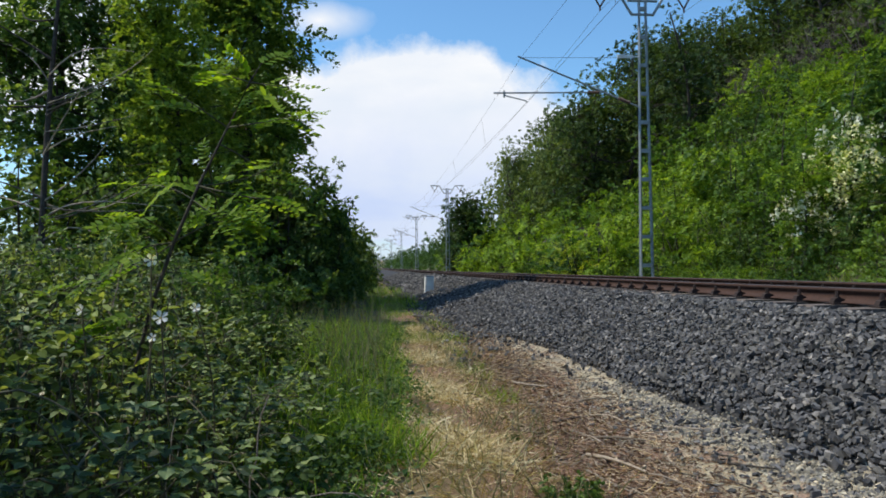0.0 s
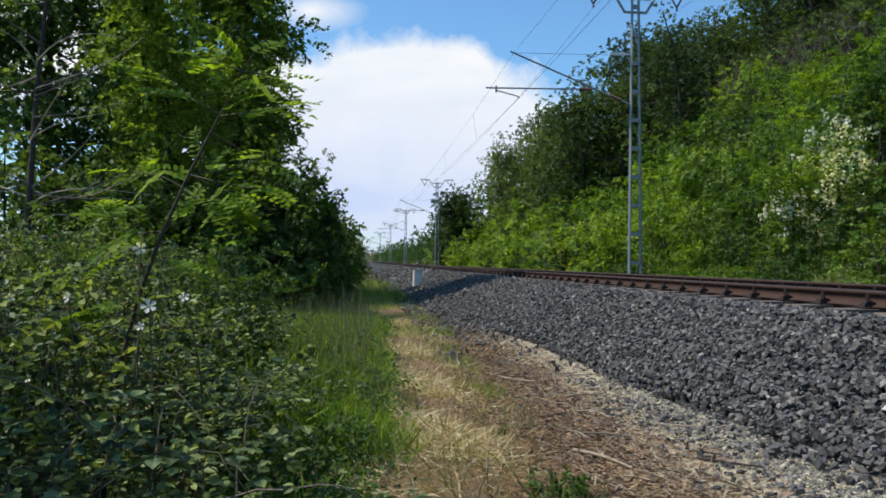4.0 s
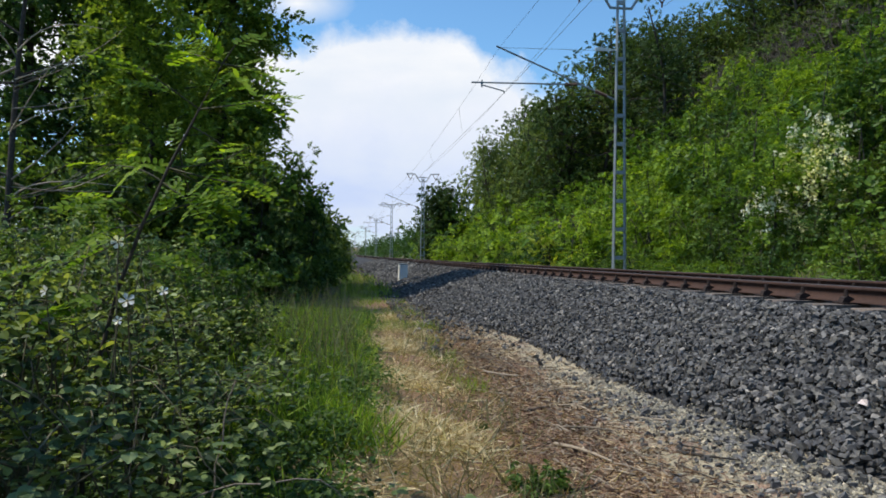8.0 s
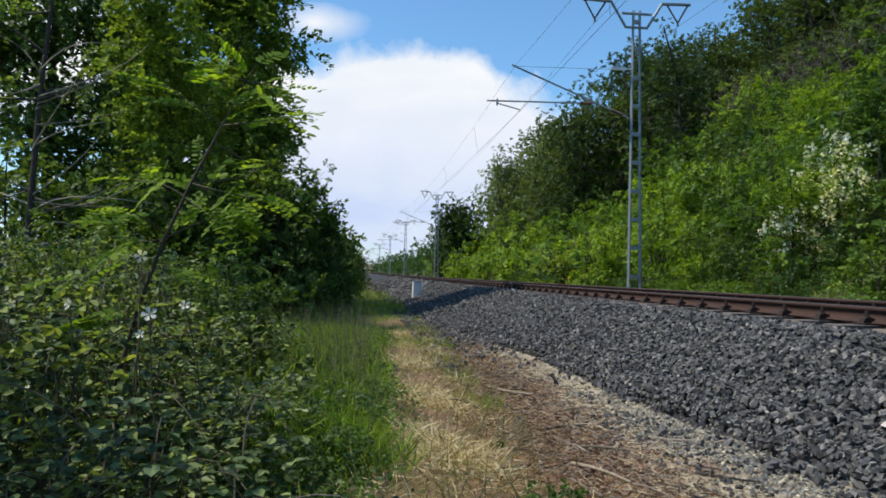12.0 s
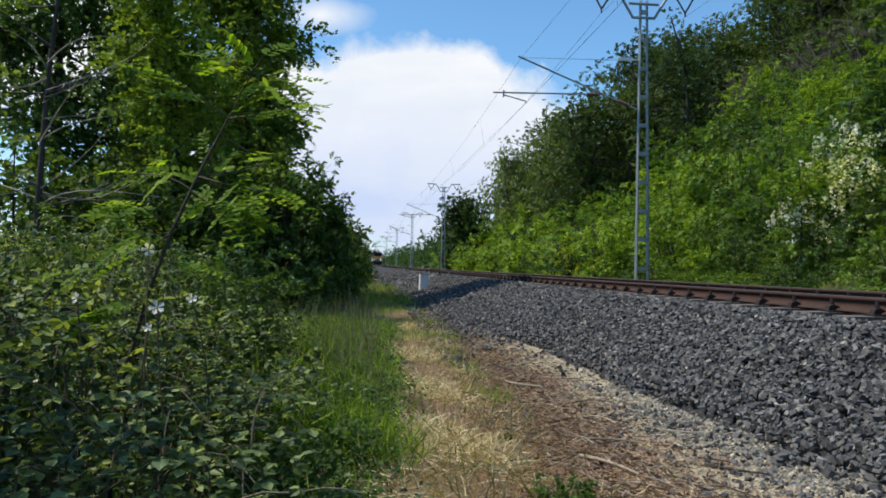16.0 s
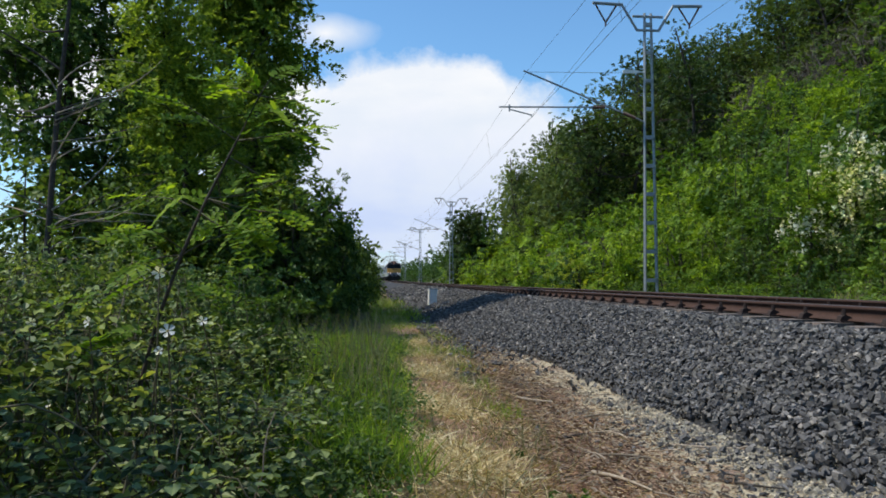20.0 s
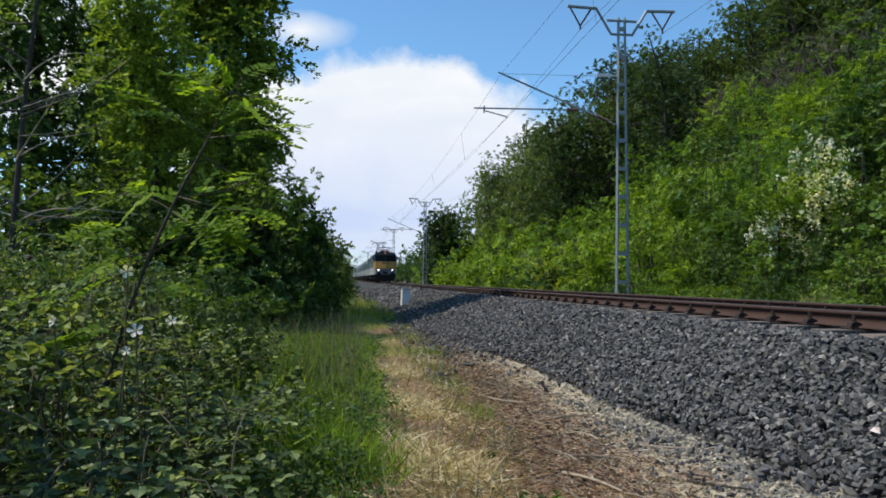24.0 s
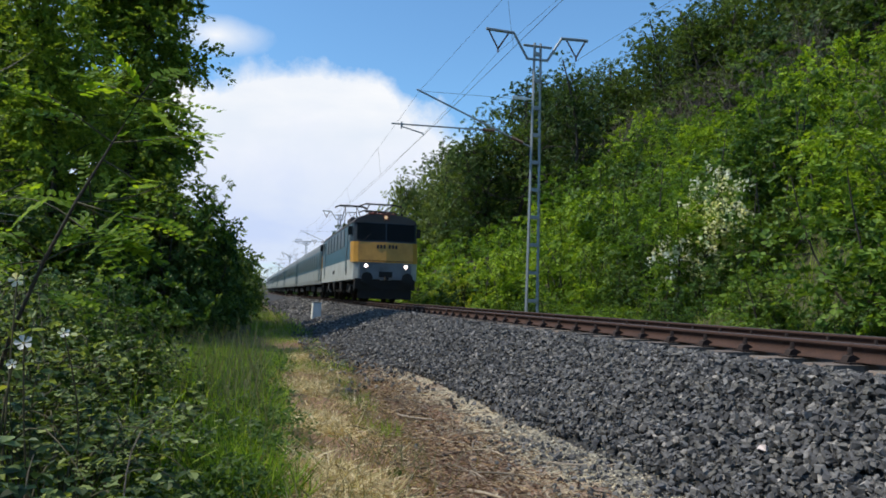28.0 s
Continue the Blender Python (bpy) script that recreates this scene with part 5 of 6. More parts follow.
def stones(rng, pos, size, temps):
    sets = []
    which = rng.integers(len(temps), size=len(pos))
    rot = turns(rng, len(pos))
    for k, (tv, tf) in enumerate(temps):
        s = which == k
        v = pos[s][:, None] + np.einsum("nij,kj->nki", rot[s], tv) * size[s][:, None, None]
        f = (np.arange(s.sum())[:, None, None] * 8 + tf[None]).reshape(-1, 4)
        sets.append((v.reshape(-1, 3), f))
    return join_arrays(sets)


def ballast_stones():
    rng = np.random.default_rng(61)
    temps = stone_templates(rng, 8)
    sets = []
    for y0, y1, per, lo, hi in ((2.4, 9, 1850, 0.023, 0.050), (9, 18, 1050, 0.026, 0.052), (18, 36, 230, 0.045, 0.085), (36, 80, 26, 0.09, 0.15)):
        for q0, q1 in ((2.0 if y0 < 9 else 0.9, 4.25), (4.75, 5.9), (6.2, 8.4)):
            dens = per if q0 < 3 else per * 0.22
            n = int((y1 - y0) * (q1 - q0) * dens)
            y = rng.uniform(y0, y1, n)
            q = rng.uniform(q0, q1, n)
            size = rng.uniform(lo, hi, n)
            buried = ((y + 2.9 + 0.325) % 0.65)
            keep = ~((np.abs(buried - 0.325) < 0.10) & (q > 4.16) & (q < 6.5))
            keep &= rng.random(n) < np.clip((bed_height(q, y) - 0.015 + 0.035 * rough(q, y, 0.5, 2.0)) / 0.10, 0.02 + 0.26 * np.clip((y - 11.0) / 3.0, 0, 1), 1)
            y, q, size = y[keep], q[keep], size[keep]
            z = np.maximum(bed_height(q, y) + fall(y), land(q + swing(y), y) + 0.02) + rng.uniform(-0.060, 0.036, len(y)) - np.where((q > 4.16) & (q < 6.5), 0.02, 0.0)
            sets.append(stones(rng, np.stack([q + swing(y), y, z], 1), size, temps))
    rest = part_mesh("ballast_stones", mesh_of("ballast_stones", *join_arrays(sets), M_STONE), BED, "angular grey basalt ballast stones")
    tagged(rest, kind="stuff")
    sets = []
    for n, x0, sd, y1, lo, hi in ((3600, -0.16, 0.24, 5, 0.010, 0.030), (4200, -0.26, 0.30, 14, 0.006, 0.020), (2600, -0.8, 0.45, 14, 0.006, 0.018)):
        y = 2.4 + y1 * rng.random(n) ** 1.4
        q = 2.38 + 0.11 * np.clip(8 - y, 0, 5) - 0.13 * np.clip(y - 9.5, 0, 8) + x0 + rng.normal(size=n) * sd
        q = np.where(rough(q, y, 0.45, 7.0) < -0.25, q - 0.2, q)
        if x0 == -0.16:
            near = np.nonzero(y < 6.2)[0][:1000]
            gq, gy = q[near] - 0.15 + rng.normal(size=len(near)) * 0.20, y[near]
            gravel = stones(rng, np.stack([gq + swing(gy), gy, land(gq + swing(gy), gy) + 0.006], 1), rng.uniform(0.012, 0.04, len(near)), temps)
        sets.append(stones(rng, np.stack([q + swing(y), y, np.maximum(land(q + swing(y), y), bed_height(q, y) + fall(y) - 0.06) + 0.004], 1), rng.uniform(lo, hi, n), temps))
    tagged(new("pebbles", mesh_of("pebbles", *join_arrays(sets), M_GRIT)), "dusty pebbles strewn at the foot of the ballast", "pebbles", kind="stuff")
    tagged(new("loose_gravel", mesh_of("loose_gravel", *gravel, M_STONE)), "loose grey gravel rolled down on to the path", "gravel", kind="stuff")
    meshes = [mesh_of("stone", v, f, M_STONE) for v, f in temps]
    for i in range(300):
        q = rng.uniform(2.6, 3.75)
        y = rng.uniform(3.4, 7.2)
        s = rng.uniform(0.030, 0.050)
        ob = under(new("stone", meshes[i % 8]), BED)
        ob.matrix_basis = pose(q, y, float(bed_height(q, y)) + float(fall(y)) + 0.022, rng.normal() * 25, rng.normal() * 25, rng.random() * 360) @ Matrix.Diagonal((s, s, s, 1))
    pink = tagged(new("pink_stone", mesh_of("pink_stone", *temps[2], M_PINK)), "pale pink stone lying on the ballast", "stone")
    pink.matrix_basis = pose(3.145, 4.15, float(bed_height(3.145, 4.15)) + 0.03, 10, 20, 30) @ Matrix.Diagonal((0.065, 0.065, 0.055, 1))


M_PINK = surface("pink_stone", (0.58, 0.48, 0.45), (0.70, 0.60, 0.56), 0.9, 0, 30, 6, (0.7, 0.65, 0.6), 0.3, 0.003)

left_trees()
bare_sapling()
hedge()
far_left_wood()
thicket()
rose_bushes()
shoots()
dead_canes()
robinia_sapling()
wild_roses()
verge_grass()
verge_weeds()
dry_path()
twigs()
path_weed()
hill()
far_hill_wood()

# ---- the train ----
M_BLUE = paint("railway_blue", (0.026, 0.088, 0.125), 0.45, 0.55)
M_CREAM = paint("pale_grey_skirt", (0.42, 0.44, 0.42), 0.45, 0.45)
M_YELLOWP = paint("ochre_yellow_paint", (0.50, 0.26, 0.04), 0.45, 0.45)
M_GREYP = paint("grey_lower_front", (0.17, 0.185, 0.20), 0.6, 0.6)
M_NAVY = paint("dark_navy_surround", (0.014, 0.026, 0.040), 0.45, 0.3)
M_COACHPALE = paint("coach_pale_side", (0.27, 0.29, 0.28), 0.5, 0.6)
M_ROOF = paint("dusty_roof", (0.075, 0.062, 0.055), 0.7, 0.5)
M_SILVER = paint("silver_coach_roof", (0.14, 0.15, 0.155), 0.6, 0.4)
M_COACH = paint("coach_blue", (0.032, 0.075, 0.10), 0.45, 0.5)
M_UNDER = paint("sooty_underframe", (0.016, 0.015, 0.014), 0.85, 0.3)
M_BARS = paint("dark_lettering", (0.03, 0.025, 0.02), 0.6, 0.1)
M_REDP = paint("brown_red_insulator", (0.16, 0.045, 0.03), 0.5, 0.3)
M_LAMP = glowing("headlight", (1.0, 0.80, 0.76), 6.0)
M_TOPLAMP = glowing("top_headlight", (1.0, 0.58, 0.34), 0.55)


def glass_material():
    m, t, bsdf = nodes_of("dark_window_glass")
    bsdf.inputs["Base Color"].default_value = (0.012, 0.015, 0.018, 1)
    bsdf.inputs["Roughness"].default_value = 0.3
    bsdf.inputs["Specular IOR Level"].default_value = 0.15
    return m


M_GLASS = glass_material()


def wheelset(parent, y, r, name="wheelset"):
    bm = bmesh.new()
    for s in (-1, 1):
        rod(bm, (s * 0.70, 0, 0), (s * 0.83, 0, 0), r, r, 20)
        rod(bm, (s * 0.66, 0, 0), (s * 0.70, 0, 0), r + 0.03, r + 0.03, 20)
        for k in range(4):
            w = k * math.pi / 2
            rod(bm, (s * 0.84, math.cos(w) * r * 0.55, math.sin(w) * r * 0.55), (s * 0.845, math.cos(w) * r * 0.55, math.sin(w) * r * 0.55), 0.06, 0.06, 6)
    rod(bm, (-0.9, 0, 0), (0.9, 0, 0), 0.08, 0.08, 8)
    ob = part(name, bm, M_FASTEN, parent)
    ob.matrix_basis = pose(0, y, r)
    return ob


def pantograph(parent, y, toward):
    bm = rods(((-0.5, y, 4.08), (-0.25, y + toward * 1.2, 4.16), 0.025), ((0.5, y, 4.08), (0.25, y + toward * 1.2, 4.16), 0.025), ((-0.25, y + toward * 1.2, 4.16), (-0.4, y - toward * 0.3, 4.26), 0.02),
              ((0.25, y + toward * 1.2, 4.16), (0.4, y - toward * 0.3, 4.26), 0.02), ((-0.95, y - toward * 0.3, 4.20), (-0.7, y - toward * 0.3, 4.30), 0.03), ((-0.7, y - toward * 0.3, 4.30), (0.7, y - toward * 0.3, 4.30), 0.035),
              ((0.7, y - toward * 0.3, 4.30), (0.95, y - toward * 0.3, 4.20), 0.03), ((-0.6, y, 4.02), (0.6, y, 4.02), 0.04), sides=6)
    part("pantograph", bm, M_UNDER, parent, "lowered dark pantograph")


def raised_pantograph(parent, y):
    """Diamond pantograph raised to the wire."""
    k, top = 4.76, 5.70
    frame_rods = []
    for x in (-0.45, 0.45):
        for s in (-1, 1):
            frame_rods.append(((x, y + s * 0.35, 4.08), (x * 1.1, y + s * 1.15, k), 0.03))
            frame_rods.append(((x * 1.1, y + s * 1.15, k), (x * 0.75, y, top), 0.024))
    frame_rods.append(((-0.6, y - 0.5, 4.04), (0.6, y - 0.5, 4.04), 0.04))
    frame_rods.append(((-0.6, y + 0.5, 4.04), (0.6, y + 0.5, 4.04), 0.04))
    arm = part("pantograph", rods(*frame_rods, sides=6), M_UNDER, parent, "raised dark diamond pantograph")
    for dy in (-0.18, 0.18):
        part("collector_strip", rods(((-0.98, y + dy, top - 0.10), (-0.7, y + dy, top + 0.03), 0.03), ((-0.7, y + dy, top + 0.03), (0.7, y + dy, top + 0.03), 0.04), ((0.7, y + dy, top + 0.03), (0.98, y + dy, top - 0.10), 0.03), sides=6), M_UNDER, arm)


def locomotive():
    """Electric locomotive, its front towards -y; the origin at its middle on the rail head."""
    t = tagged(new("locomotive"), "blue and ochre electric locomotive with lit headlights pulling coaches", "locomotive")
    f, b = -7.35, 7.35
    # skirt and sides as a body shell in bands, with rounded front corners
    def shell(z0, z1, w0, w1, front0, front1, nose=0.10):
        bm = bmesh.new()
        rings = []
        for z, w, fr in ((z0, w0, front0), (z1, w1, front1)):
            pts = [(-w + 0.28, f + fr), (0, f + fr - nose), (w - 0.28, f + fr), (w - 0.08, f + fr + 0.10), (w, f + fr + 0.34), (w, b - fr - 0.34), (w - 0.08, b - fr - 0.10), (w - 0.28, b - fr), (0, b - fr + nose), (-w + 0.28, b - fr), (-w + 0.08, b - fr - 0.10), (-w, b - fr - 0.34), (-w, f + fr + 0.34), (-w + 0.08, f + fr + 0.10)]
            rings.append([bm.verts.new((x, y, z)) for x, y in pts])
        n = len(rings[0])
        for i in range(n):
            bm.faces.new((rings[0][i], rings[0][(i + 1) % n], rings[1][(i + 1) % n], rings[1][i]))
        bm.faces.new(rings[0][::-1])
        bm.faces.new(rings[1])
        bmesh.ops.recalc_face_normals(bm, faces=bm.faces)
        return bm
    part("skirt", shell(0.98, 1.86, 1.49, 1.50, 0.03, 0.0), M_CREAM, t, "pale grey lower body")
    body = part("body", shell(1.862, 3.52, 1.50, 1.47, 0.0, 0.28), M_BLUE, t, "blue upper body")
    roof = bmesh.new()
    prism(roof, [(-1.46, 3.522), (1.46, 3.522), (1.32, 3.72), (0.95, 3.86), (0.4, 3.92), (-0.4, 3.92), (-0.95, 3.86), (-1.32, 3.72)], f + 0.3, b - 0.3)
    part("roof", roof, M_ROOF, t, "sooty grey roof")
    # front: ochre band that wraps round, grey lower panel, windscreen
    for s, fr in ((-1, f), (1, b)):
        band = bmesh.new()
        ys = lambda z: fr + s * (0.012 - 0.0) - s * (z - 1.862) / 1.658 * 0.28
        prof = [(-1.515, s * -0.62), (-1.515, s * -0.34), (-1.435, s * -0.10), (-1.235, 0), (0, s * 0.10), (1.235, 0), (1.435, s * -0.10), (1.515, s * -0.34), (1.515, s * -0.62)]
        lo = [band.verts.new((x, ys(1.75) + y + s * 0.018, 1.75)) for x, y in prof]
        hi = [band.verts.new((x * 0.995, ys(2.66) + y + s * 0.036, 2.66)) for x, y in prof]
        for i in range(len(prof) - 1):
            band.faces.new((lo[i], lo[i + 1], hi[i + 1], hi[i]))
        bmesh.ops.recalc_face_normals(band, faces=band.faces)
        bmesh.ops.solidify(band, geom=band.faces, thickness=0.01)
        part("ochre_band", band, M_YELLOWP, t, "ochre yellow front band")
        panel = boxes((-1.15, 1.15, fr + s * 0.07 - 0.03, fr + s * 0.07 + 0.03, 1.0, 1.74), bevel=0.02)
        part("front_panel", panel, M_GREYP, t, "grimy grey lower front")
        sur = bmesh.new()
        prof = [(-1.50, s * -0.36), (-1.42, s * -0.10), (-1.22, 0), (0, s * 0.10), (1.22, 0), (1.42, s * -0.10), (1.50, s * -0.36)]
        lo = [sur.verts.new((x, ys(2.69) + y + s * 0.004, 2.69)) for x, y in prof]
        hi = [sur.verts.new((x * 0.985, ys(3.53) + y + s * 0.004, 3.53)) for x, y in prof]
        for i in range(len(prof) - 1):
            sur.faces.new((lo[i], lo[i + 1], hi[i + 1], hi[i]))
        bmesh.ops.recalc_face_normals(sur, faces=sur.faces)
        bmesh.ops.solidify(sur, geom=sur.faces, thickness=0.012)
        part("window_surround", sur, M_NAVY, t, "dark navy windscreen surround")
        for x in (-0.7, 0.7):
            part("wiper", rods(((x - 0.25, fr - s * 0.05, 2.76), (x + 0.15, fr - s * 0.13, 3.2), 0.012), sides=4), M_UNDER, t)
        for x0, x1 in ((-1.30, -0.03), (0.03, 1.30)):
            w = bmesh.new()
            y0, y1 = fr + s * (0.045 - 0.14), fr + s * (0.065 - 0.26)
            vs = [w.verts.new(p) for p in ((x0, y0 + s * 0.07 * (1 if x0 > 0 else 0.3), 2.74), (x1, y0 + s * 0.07 * (0.3 if x0 > 0 else 1), 2.74), (x1, y1 + s * 0.07 * (0.3 if x0 > 0 else 1), 3.5), (x0, y1 + s * 0.07 * (1 if x0 > 0 else 0.3), 3.5))]
            w.faces.new(vs)
            bmesh.ops.solidify(w, geom=w.faces, thickness=0.03)
            part("windscreen", w, M_GLASS, t, "dark windscreen")
        part("rain_hood", boxes((-1.3, 1.3, fr - s * 0.42 - 0.2, fr - s * 0.42 + 0.2, 3.50, 3.60), bevel=0.03), M_ROOF, t)
        for x in (-0.89, 0.89):
            lamp = part("headlight_housing", rods(((x, fr + s * 0.02, 1.59), (x, fr + s * 0.15, 1.59), 0.13), sides=16), M_GREYP, t)
            if s < 0:
                part("headlight", rods(((x, fr + s * 0.14, 1.59), (x, fr + s * 0.165, 1.59), 0.075), sides=16), M_LAMP, lamp, "glowing round headlight")
            part("buffer", rods(((x, fr + s * 0.05, 1.05), (x, fr + s * 0.52, 1.05), 0.11), ((x, fr + s * 0.52, 1.05), (x, fr + s * 0.57, 1.05), 0.25), sides=14), M_UNDER, t)
        top = part("top_light_housing", boxes((-0.22, 0.22, fr - s * 0.5 - 0.2, fr - s * 0.5 + 0.2, 3.6, 4.0), bevel=0.05), M_REDP, t)
        if s < 0:
            part("top_light", rods(((0, fr + 0.28, 3.8), (0, fr + 0.25, 3.8), 0.075), sides=14), M_TOPLAMP, top, "glowing top headlight")
        part("coupling_hook", boxes((-0.07, 0.07, fr + s * 0.3 - 0.2, fr + s * 0.3 + 0.2, 0.98, 1.12), (-0.3, 0.3, fr + s * 0.09 - 0.04, fr + s * 0.09 + 0.04, 1.1, 1.35)), M_UNDER, t)
        part("buffer_beam", boxes((-1.35, 1.35, fr - s * 0.10 - 0.15, fr - s * 0.10 + 0.15, 0.55, 1.03), bevel=0.02), M_UNDER, t)
        part("snow_plough", boxes((-1.2, 1.2, fr - s * 0.05 - 0.05, fr - s * 0.05 + 0.05, 0.14, 0.56), bevel=0.02), M_UNDER, t)
        for k in range(6):
            x = -0.42 + k * 0.15 + (0.08 if k > 2 else 0)
            part("number_bar", boxes((x, x + 0.09, fr + s * 0.027 - 0.022, fr + s * 0.027 + 0.022, 2.38, 2.54)), M_BARS, t)
        part("handrail", rods(((-1.2, fr + s * 0.15, 1.82), (1.2, fr + s * 0.15, 1.82), 0.014), sides=6), M_UNDER, t)
        for x in (-1.56, 1.56):
            part("mirror", boxes((x - 0.09, x + 0.09, fr - s * 0.45 - 0.03, fr - s * 0.45 + 0.03, 2.95, 3.35), bevel=0.01), M_UNDER, t)
    # sides: cab windows, cab doors, tall machine-room windows
    for side in (-1, 1):
        x = side * 1.488
        for y0, y1 in ((-6.6, -5.9), (5.9, 6.6)):
            part("cab_window", boxes((x - 0.02, x + 0.02, y0, y1, 2.72, 3.36), bevel=0.01), M_GLASS, t)
        for y0 in (-5.55, 4.9):
            door = part("cab_door", boxes((x - 0.016, x + 0.016, y0, y0 + 0.65, 1.4, 3.36), bevel=0.01), M_BLUE, t)
            part("door_window", boxes((x - 0.022, x + 0.022, y0 + 0.12, y0 + 0.53, 2.72, 3.26)), M_GLASS, door)
            part("handrail", rods(((side * 1.54, y0 - 0.05, 1.2), (side * 1.54, y0 - 0.05, 2.6), 0.018), sides=6), M_STEEL, door)
        for k in range(6):
            y = -4.3 + k * 1.5
            part("side_window", boxes((x - 0.02, x + 0.02, y, y + 1.08, 2.56, 3.40), bevel=0.01), M_GLASS, t)
        part("number_plate_bar", boxes((side * 1.503 - 0.006, side * 1.503 + 0.006, -0.45, 0.45, 1.36, 1.54)), M_BARS, t)
        part("body_stripe", boxes((side * 1.503 - 0.004, side * 1.503 + 0.004, -6.6, 6.6, 1.845, 1.88)), M_CREAM, t)
    # roof gear
    pantograph(t, -4.6, 1)
    raised_pantograph(t, 5.4)
    # lowered arms, springs and switches that crowd the roof behind the cab
    part("pantograph_base", rods(((-0.62, -6.0, 4.06), (0.62, -6.0, 4.06), 0.045), ((-0.62, -4.2, 4.06), (0.62, -4.2, 4.06), 0.045), ((-0.62, -6.0, 4.06), (-0.62, -4.2, 4.06), 0.045), ((0.62, -6.0, 4.06), (0.62, -4.2, 4.06), 0.045), sides=6), M_REDP, t, "red-brown frame under the lowered pantograph")
    for x in (-0.35, 0.3):
        part("pantograph_spring", rods(((x, -6.1, 4.12), (x, -5.0, 4.16), 0.06), sides=8), M_REDP, t)
    part("folded_pantograph_arm", rods(((-0.5, -5.9, 4.16), (-0.42, -3.6, 4.40), 0.035), ((0.5, -5.9, 4.16), (0.42, -3.6, 4.40), 0.035), ((-0.42, -3.6, 4.40), (-0.55, -5.6, 4.52), 0.028), ((0.42, -3.6, 4.40), (0.55, -5.6, 4.52), 0.028), ((-0.5, -5.2, 4.22), (0.5, -4.4, 4.32), 0.022), ((0.5, -5.2, 4.22), (-0.5, -4.4, 4.32), 0.022), sides=6), M_UNDER, t, "dark folded lower arms")
    part("folded_collector", rods(((-1.0, -5.6, 4.44), (-0.72, -5.6, 4.55), 0.03), ((-0.72, -5.6, 4.55), (0.72, -5.6, 4.55), 0.04), ((0.72, -5.6, 4.55), (1.0, -5.6, 4.44), 0.03), sides=6), M_UNDER, t)
    part("air_reservoir", rods(((-1.0, -3.4, 4.0), (-1.0, -2.2, 4.0), 0.14), sides=12), M_ROOF, t)
    part("circuit_breaker", rods(((-0.1, -2.9, 3.9), (-0.1, -2.9, 4.35), 0.10), ((-0.1, -2.9, 4.30), (0.5, -2.9, 4.42), 0.05), sides=8), M_REDP, t)
    part("horn", rods(((0.75, -6.6, 3.95), (0.75, -6.95, 3.97), 0.03, 0.07), sides=8), M_UNDER, t)
    for y in (-3.2, -2.2, -1.0, 0.6, 1.9, 3.1):
        part("roof_insulator", rods(((-0.35, y, 3.9), (-0.35, y, 4.22), 0.09, 0.06), ((0.35, y, 3.9), (0.35, y, 4.22), 0.09, 0.06), sides=8), M_REDP, t)
    part("roof_bus_bar", rods(((0.35, -3.3, 4.22), (0.35, 3.2, 4.22), 0.03), ((-0.35, -3.3, 4.22), (-0.35, 3.2, 4.22), 0.03), sides=6), M_UNDER, t)
    part("roof_box", boxes((-0.8, 0.8, -1.9, -0.1, 3.85, 4.08), (-0.7, 0.7, 1.0, 2.6, 3.85, 4.05), bevel=0.03), M_ROOF, t)
    for y in (-5.9, -5.2, 5.2, 5.9):
        part("roof_insulator", rods(((-0.55, y, 3.85), (-0.55, y, 4.12), 0.10, 0.07), ((0.55, y, 3.85), (0.55, y, 4.12), 0.10, 0.07), sides=8), M_REDP, t)
    for x in (-0.62, 0.62):
        part("roof_walkway", boxes((x - 0.16, x + 0.16, -6.3, 6.3, 3.90, 3.94)), M_UNDER, t)
    for side in (-1, 1):
        part("roof_gutter", rods(((side * 1.47, f + 0.6, 3.52), (side * 1.47, b - 0.6, 3.52), 0.03), sides=6), M_ROOF, t)
        for y in (-6.2, 6.2):
            part("cab_step", boxes((side * 1.36 - 0.12, side * 1.36 + 0.12, y - 0.25, y + 0.25, 0.45, 0.49), (side * 1.36 - 0.12, side * 1.36 + 0.12, y - 0.25, y + 0.25, 0.75, 0.79)), M_UNDER, t)
        for y in (-2.9, 0.2, 2.9):
            part("sand_box", boxes((side * 1.32 - 0.12, side * 1.32 + 0.12, y - 0.3, y + 0.3, 0.55, 0.95), bevel=0.03), M_UNDER, t)
        part("side_emblem", boxes((side * 1.504 - 0.005, side * 1.504 + 0.005, -5.6, -5.35, 1.30, 1.52)), M_BARS, t)
    # running gear
    wheels = []
    for yb in (-4.1, 4.1):
        bog = part("bogie_frame", boxes((-1.18, -0.98, yb - 2.0, yb + 2.0, 0.42, 0.82), (0.98, 1.18, yb - 2.0, yb + 2.0, 0.42, 0.82), (-1.0, 1.0, yb - 0.35, yb + 0.35, 0.45, 0.80), bevel=0.03), M_UNDER, t)
        for dy in (-1.15, 1.15):
            for s in (-1, 1):
                part("axle_box", boxes((s * 1.2 - 0.09, s * 1.2 + 0.09, yb + dy - 0.2, yb + dy + 0.2, 0.36, 0.70), bevel=0.03), M_UNDER, bog)
            wheels.append(wheelset(t, yb + dy, 0.52))
    part("equipment_box", boxes((-1.2, 1.2, -1.4, 1.4, 0.42, 0.97), bevel=0.04), M_UNDER, t)
    return t, wheels


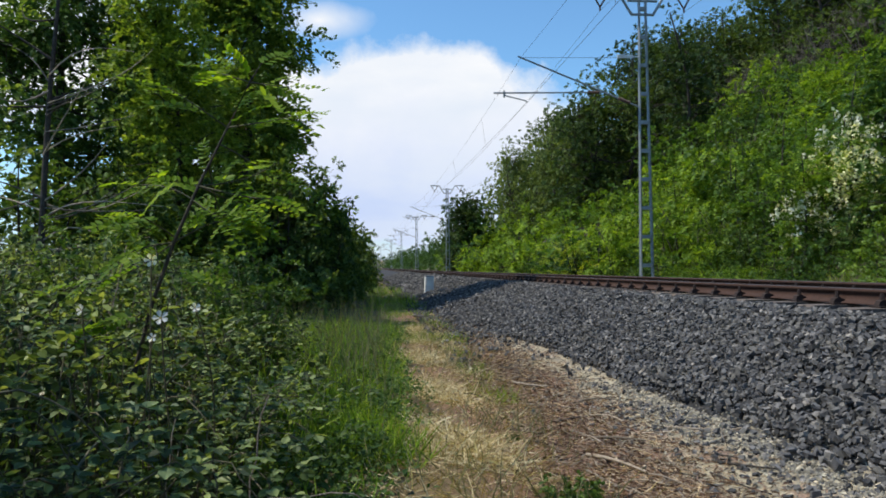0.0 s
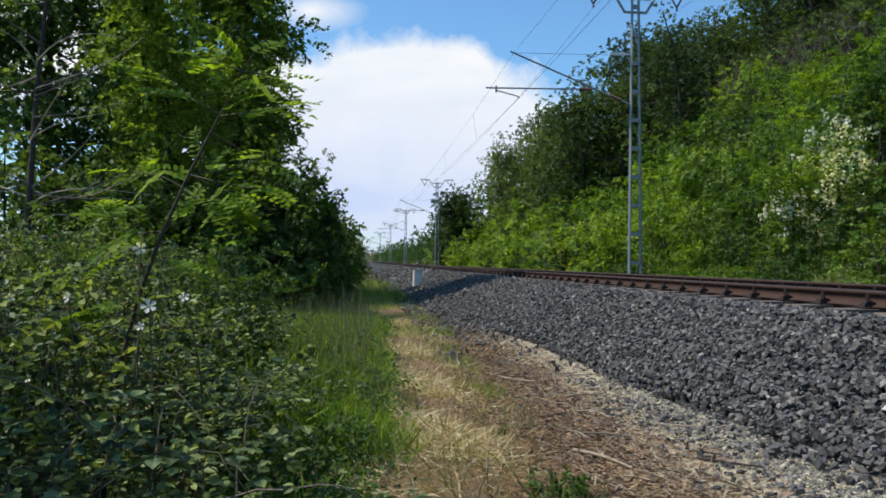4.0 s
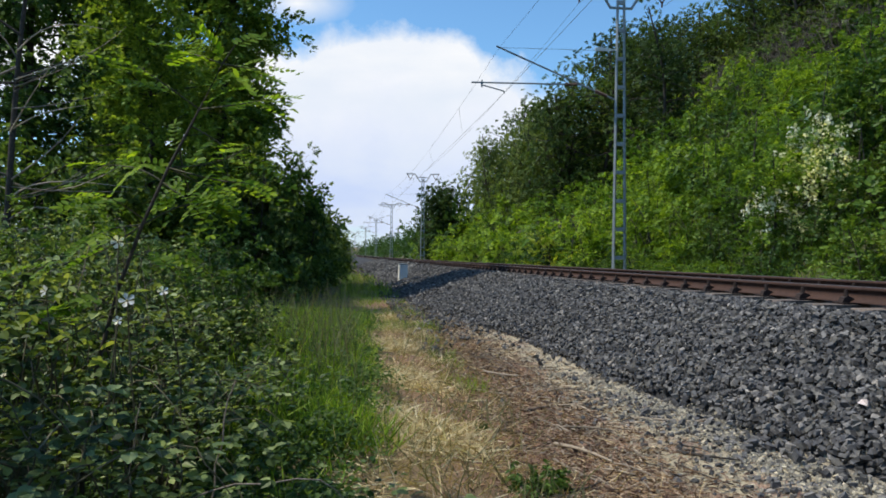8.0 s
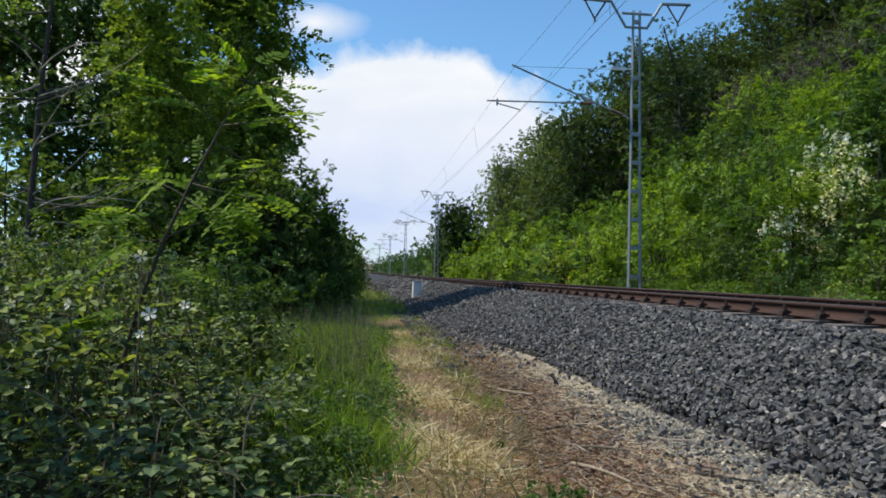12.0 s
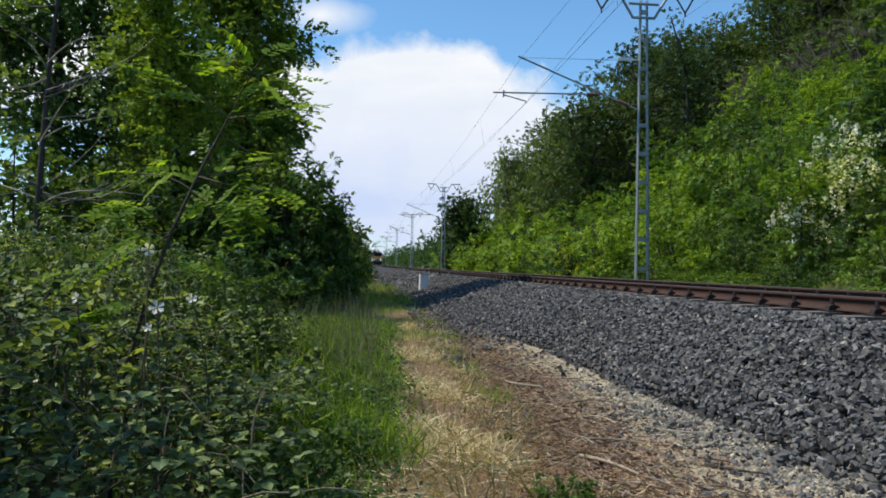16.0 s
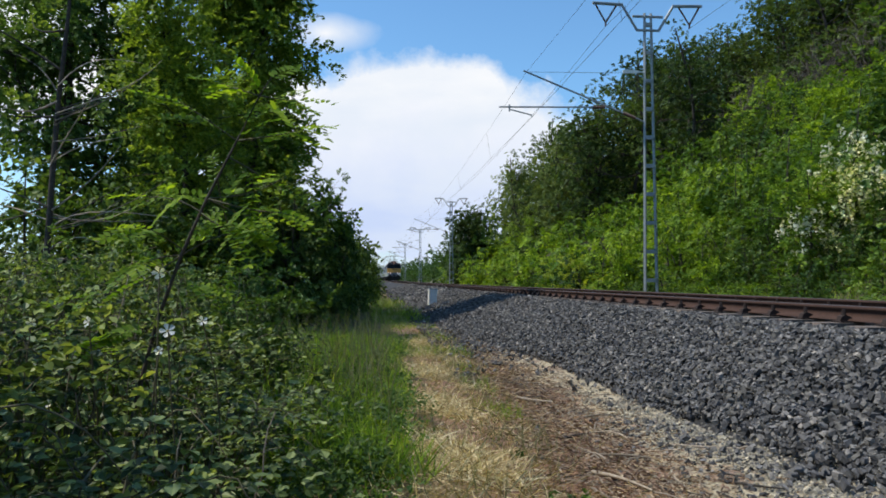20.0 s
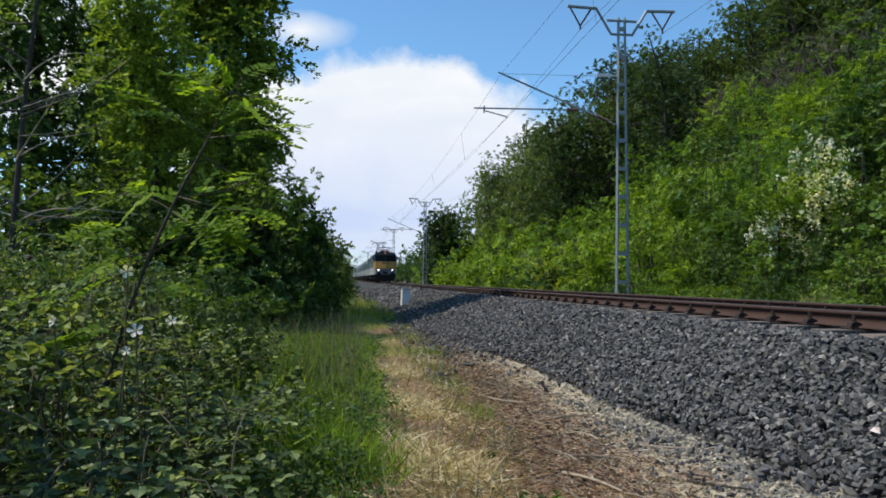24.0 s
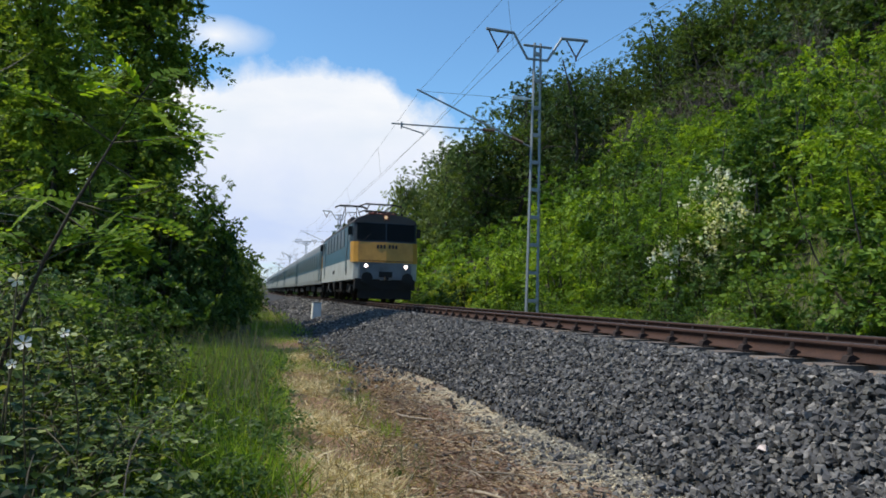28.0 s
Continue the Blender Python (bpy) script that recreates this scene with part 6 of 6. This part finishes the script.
def coach():
    """Passenger coach, 24.5 m; the origin at its middle on the rail head."""
    t = tagged(new("passenger_coach"), "blue passenger coach with pale lower side and dull roof", "coach", "coaches of the train")
    h = 12.0
    lower = bmesh.new()
    prism(lower, [(-1.38, 0.95), (1.38, 0.95), (1.43, 1.2), (1.43, 1.88), (-1.43, 1.88), (-1.43, 1.2)], -h, h)
    part("lower_body", lower, M_COACHPALE, t, "pale grey lower side")
    upper = bmesh.new()
    prism(upper, [(-1.43, 1.882), (1.43, 1.882), (1.42, 3.10), (-1.42, 3.10)], -h, h)
    part("upper_body", upper, M_COACH, t, "blue window band")
    roof = bmesh.new()
    prism(roof, [(-1.42, 3.102), (1.42, 3.102), (1.36, 3.42), (1.05, 3.75), (0.5, 3.95), (-0.5, 3.95), (-1.05, 3.75), (-1.36, 3.42)], -h, h)
    part("roof", roof, M_SILVER, t, "dull silver roof")
    for s in (-1, 1):
        for k in range(10):
            y = -8.9 + k * 1.85
            part("window", boxes((s * 1.43 - 0.012, s * 1.43 + 0.012, y, y + 1.2, 2.05, 2.95), bevel=0.008), M_GLASS, t)
        for y in (-11.3, 10.5):
            door = part("door", boxes((s * 1.425 - 0.018, s * 1.425 + 0.018, y, y + 0.8, 1.15, 3.05), bevel=0.01), M_COACH, t)
            part("door_window", boxes((s * 1.43 - 0.024, s * 1.43 + 0.024, y + 0.15, y + 0.65, 2.1, 2.9)), M_GLASS, door)
        part("gangway", boxes((-0.6, 0.6, s * h - 0.25, s * h + 0.25, 1.1, 3.2), bevel=0.05), M_UNDER, t)
    for yb in (-8.6, 8.6):
        part("bogie", boxes((-1.15, -0.95, yb - 1.7, yb + 1.7, 0.4, 0.75), (0.95, 1.15, yb - 1.7, yb + 1.7, 0.4, 0.75), (-0.95, 0.95, yb - 0.3, yb + 0.3, 0.4, 0.9), bevel=0.03), M_UNDER, t)
        for dy in (-1.28, 1.28):
            wheelset(t, yb + dy, 0.46)
    part("underframe_box", boxes((-1.1, 1.1, -4.2, -1.2, 0.45, 0.96), (-1.1, 1.1, 0.6, 4.6, 0.5, 0.96), bevel=0.03), M_UNDER, t)
    return t


LOCO, WHEELS = locomotive()
COACHES = [coach()]
for _ in range(5):
    COACHES.append(copy_thing(COACHES[0], Matrix()))

ballast_stones()

# ---- movement ----
SPEED, FRONT_AT_END = 15.9, 31.7


def on_line(y):
    """A vehicle's pose with its middle at y on the line."""
    return pose(float(MID_X + swing(y)), y, HEAD_Z + 0.004 + float(fall(y)), math.degrees(math.atan(float(fall(y + 4) - fall(y - 4)) / 8)), 0, bearing(y))


def motions():
    times = [0.0, 4.0, 8.0, 12.0] + [14.0 + i for i in range(15)]
    front = lambda t: FRONT_AT_END + SPEED * (28.0 - t)
    walk(LOCO, [(t, on_line(front(t) + 7.9)) for t in times])
    for i, c in enumerate(COACHES):
        walk(c, [(t, on_line(front(t) + 15.8 + 12.5 + 25.0 * i)) for t in times])
    turn = math.degrees(SPEED / FPS / 0.52)
    for w in WHEELS:
        y = w.location.y
        walk(w, [(i / FPS, pose(0, y, 0.52, (turn * i) % 360)) for i in range(int(28 * FPS) + 1)])


motions()
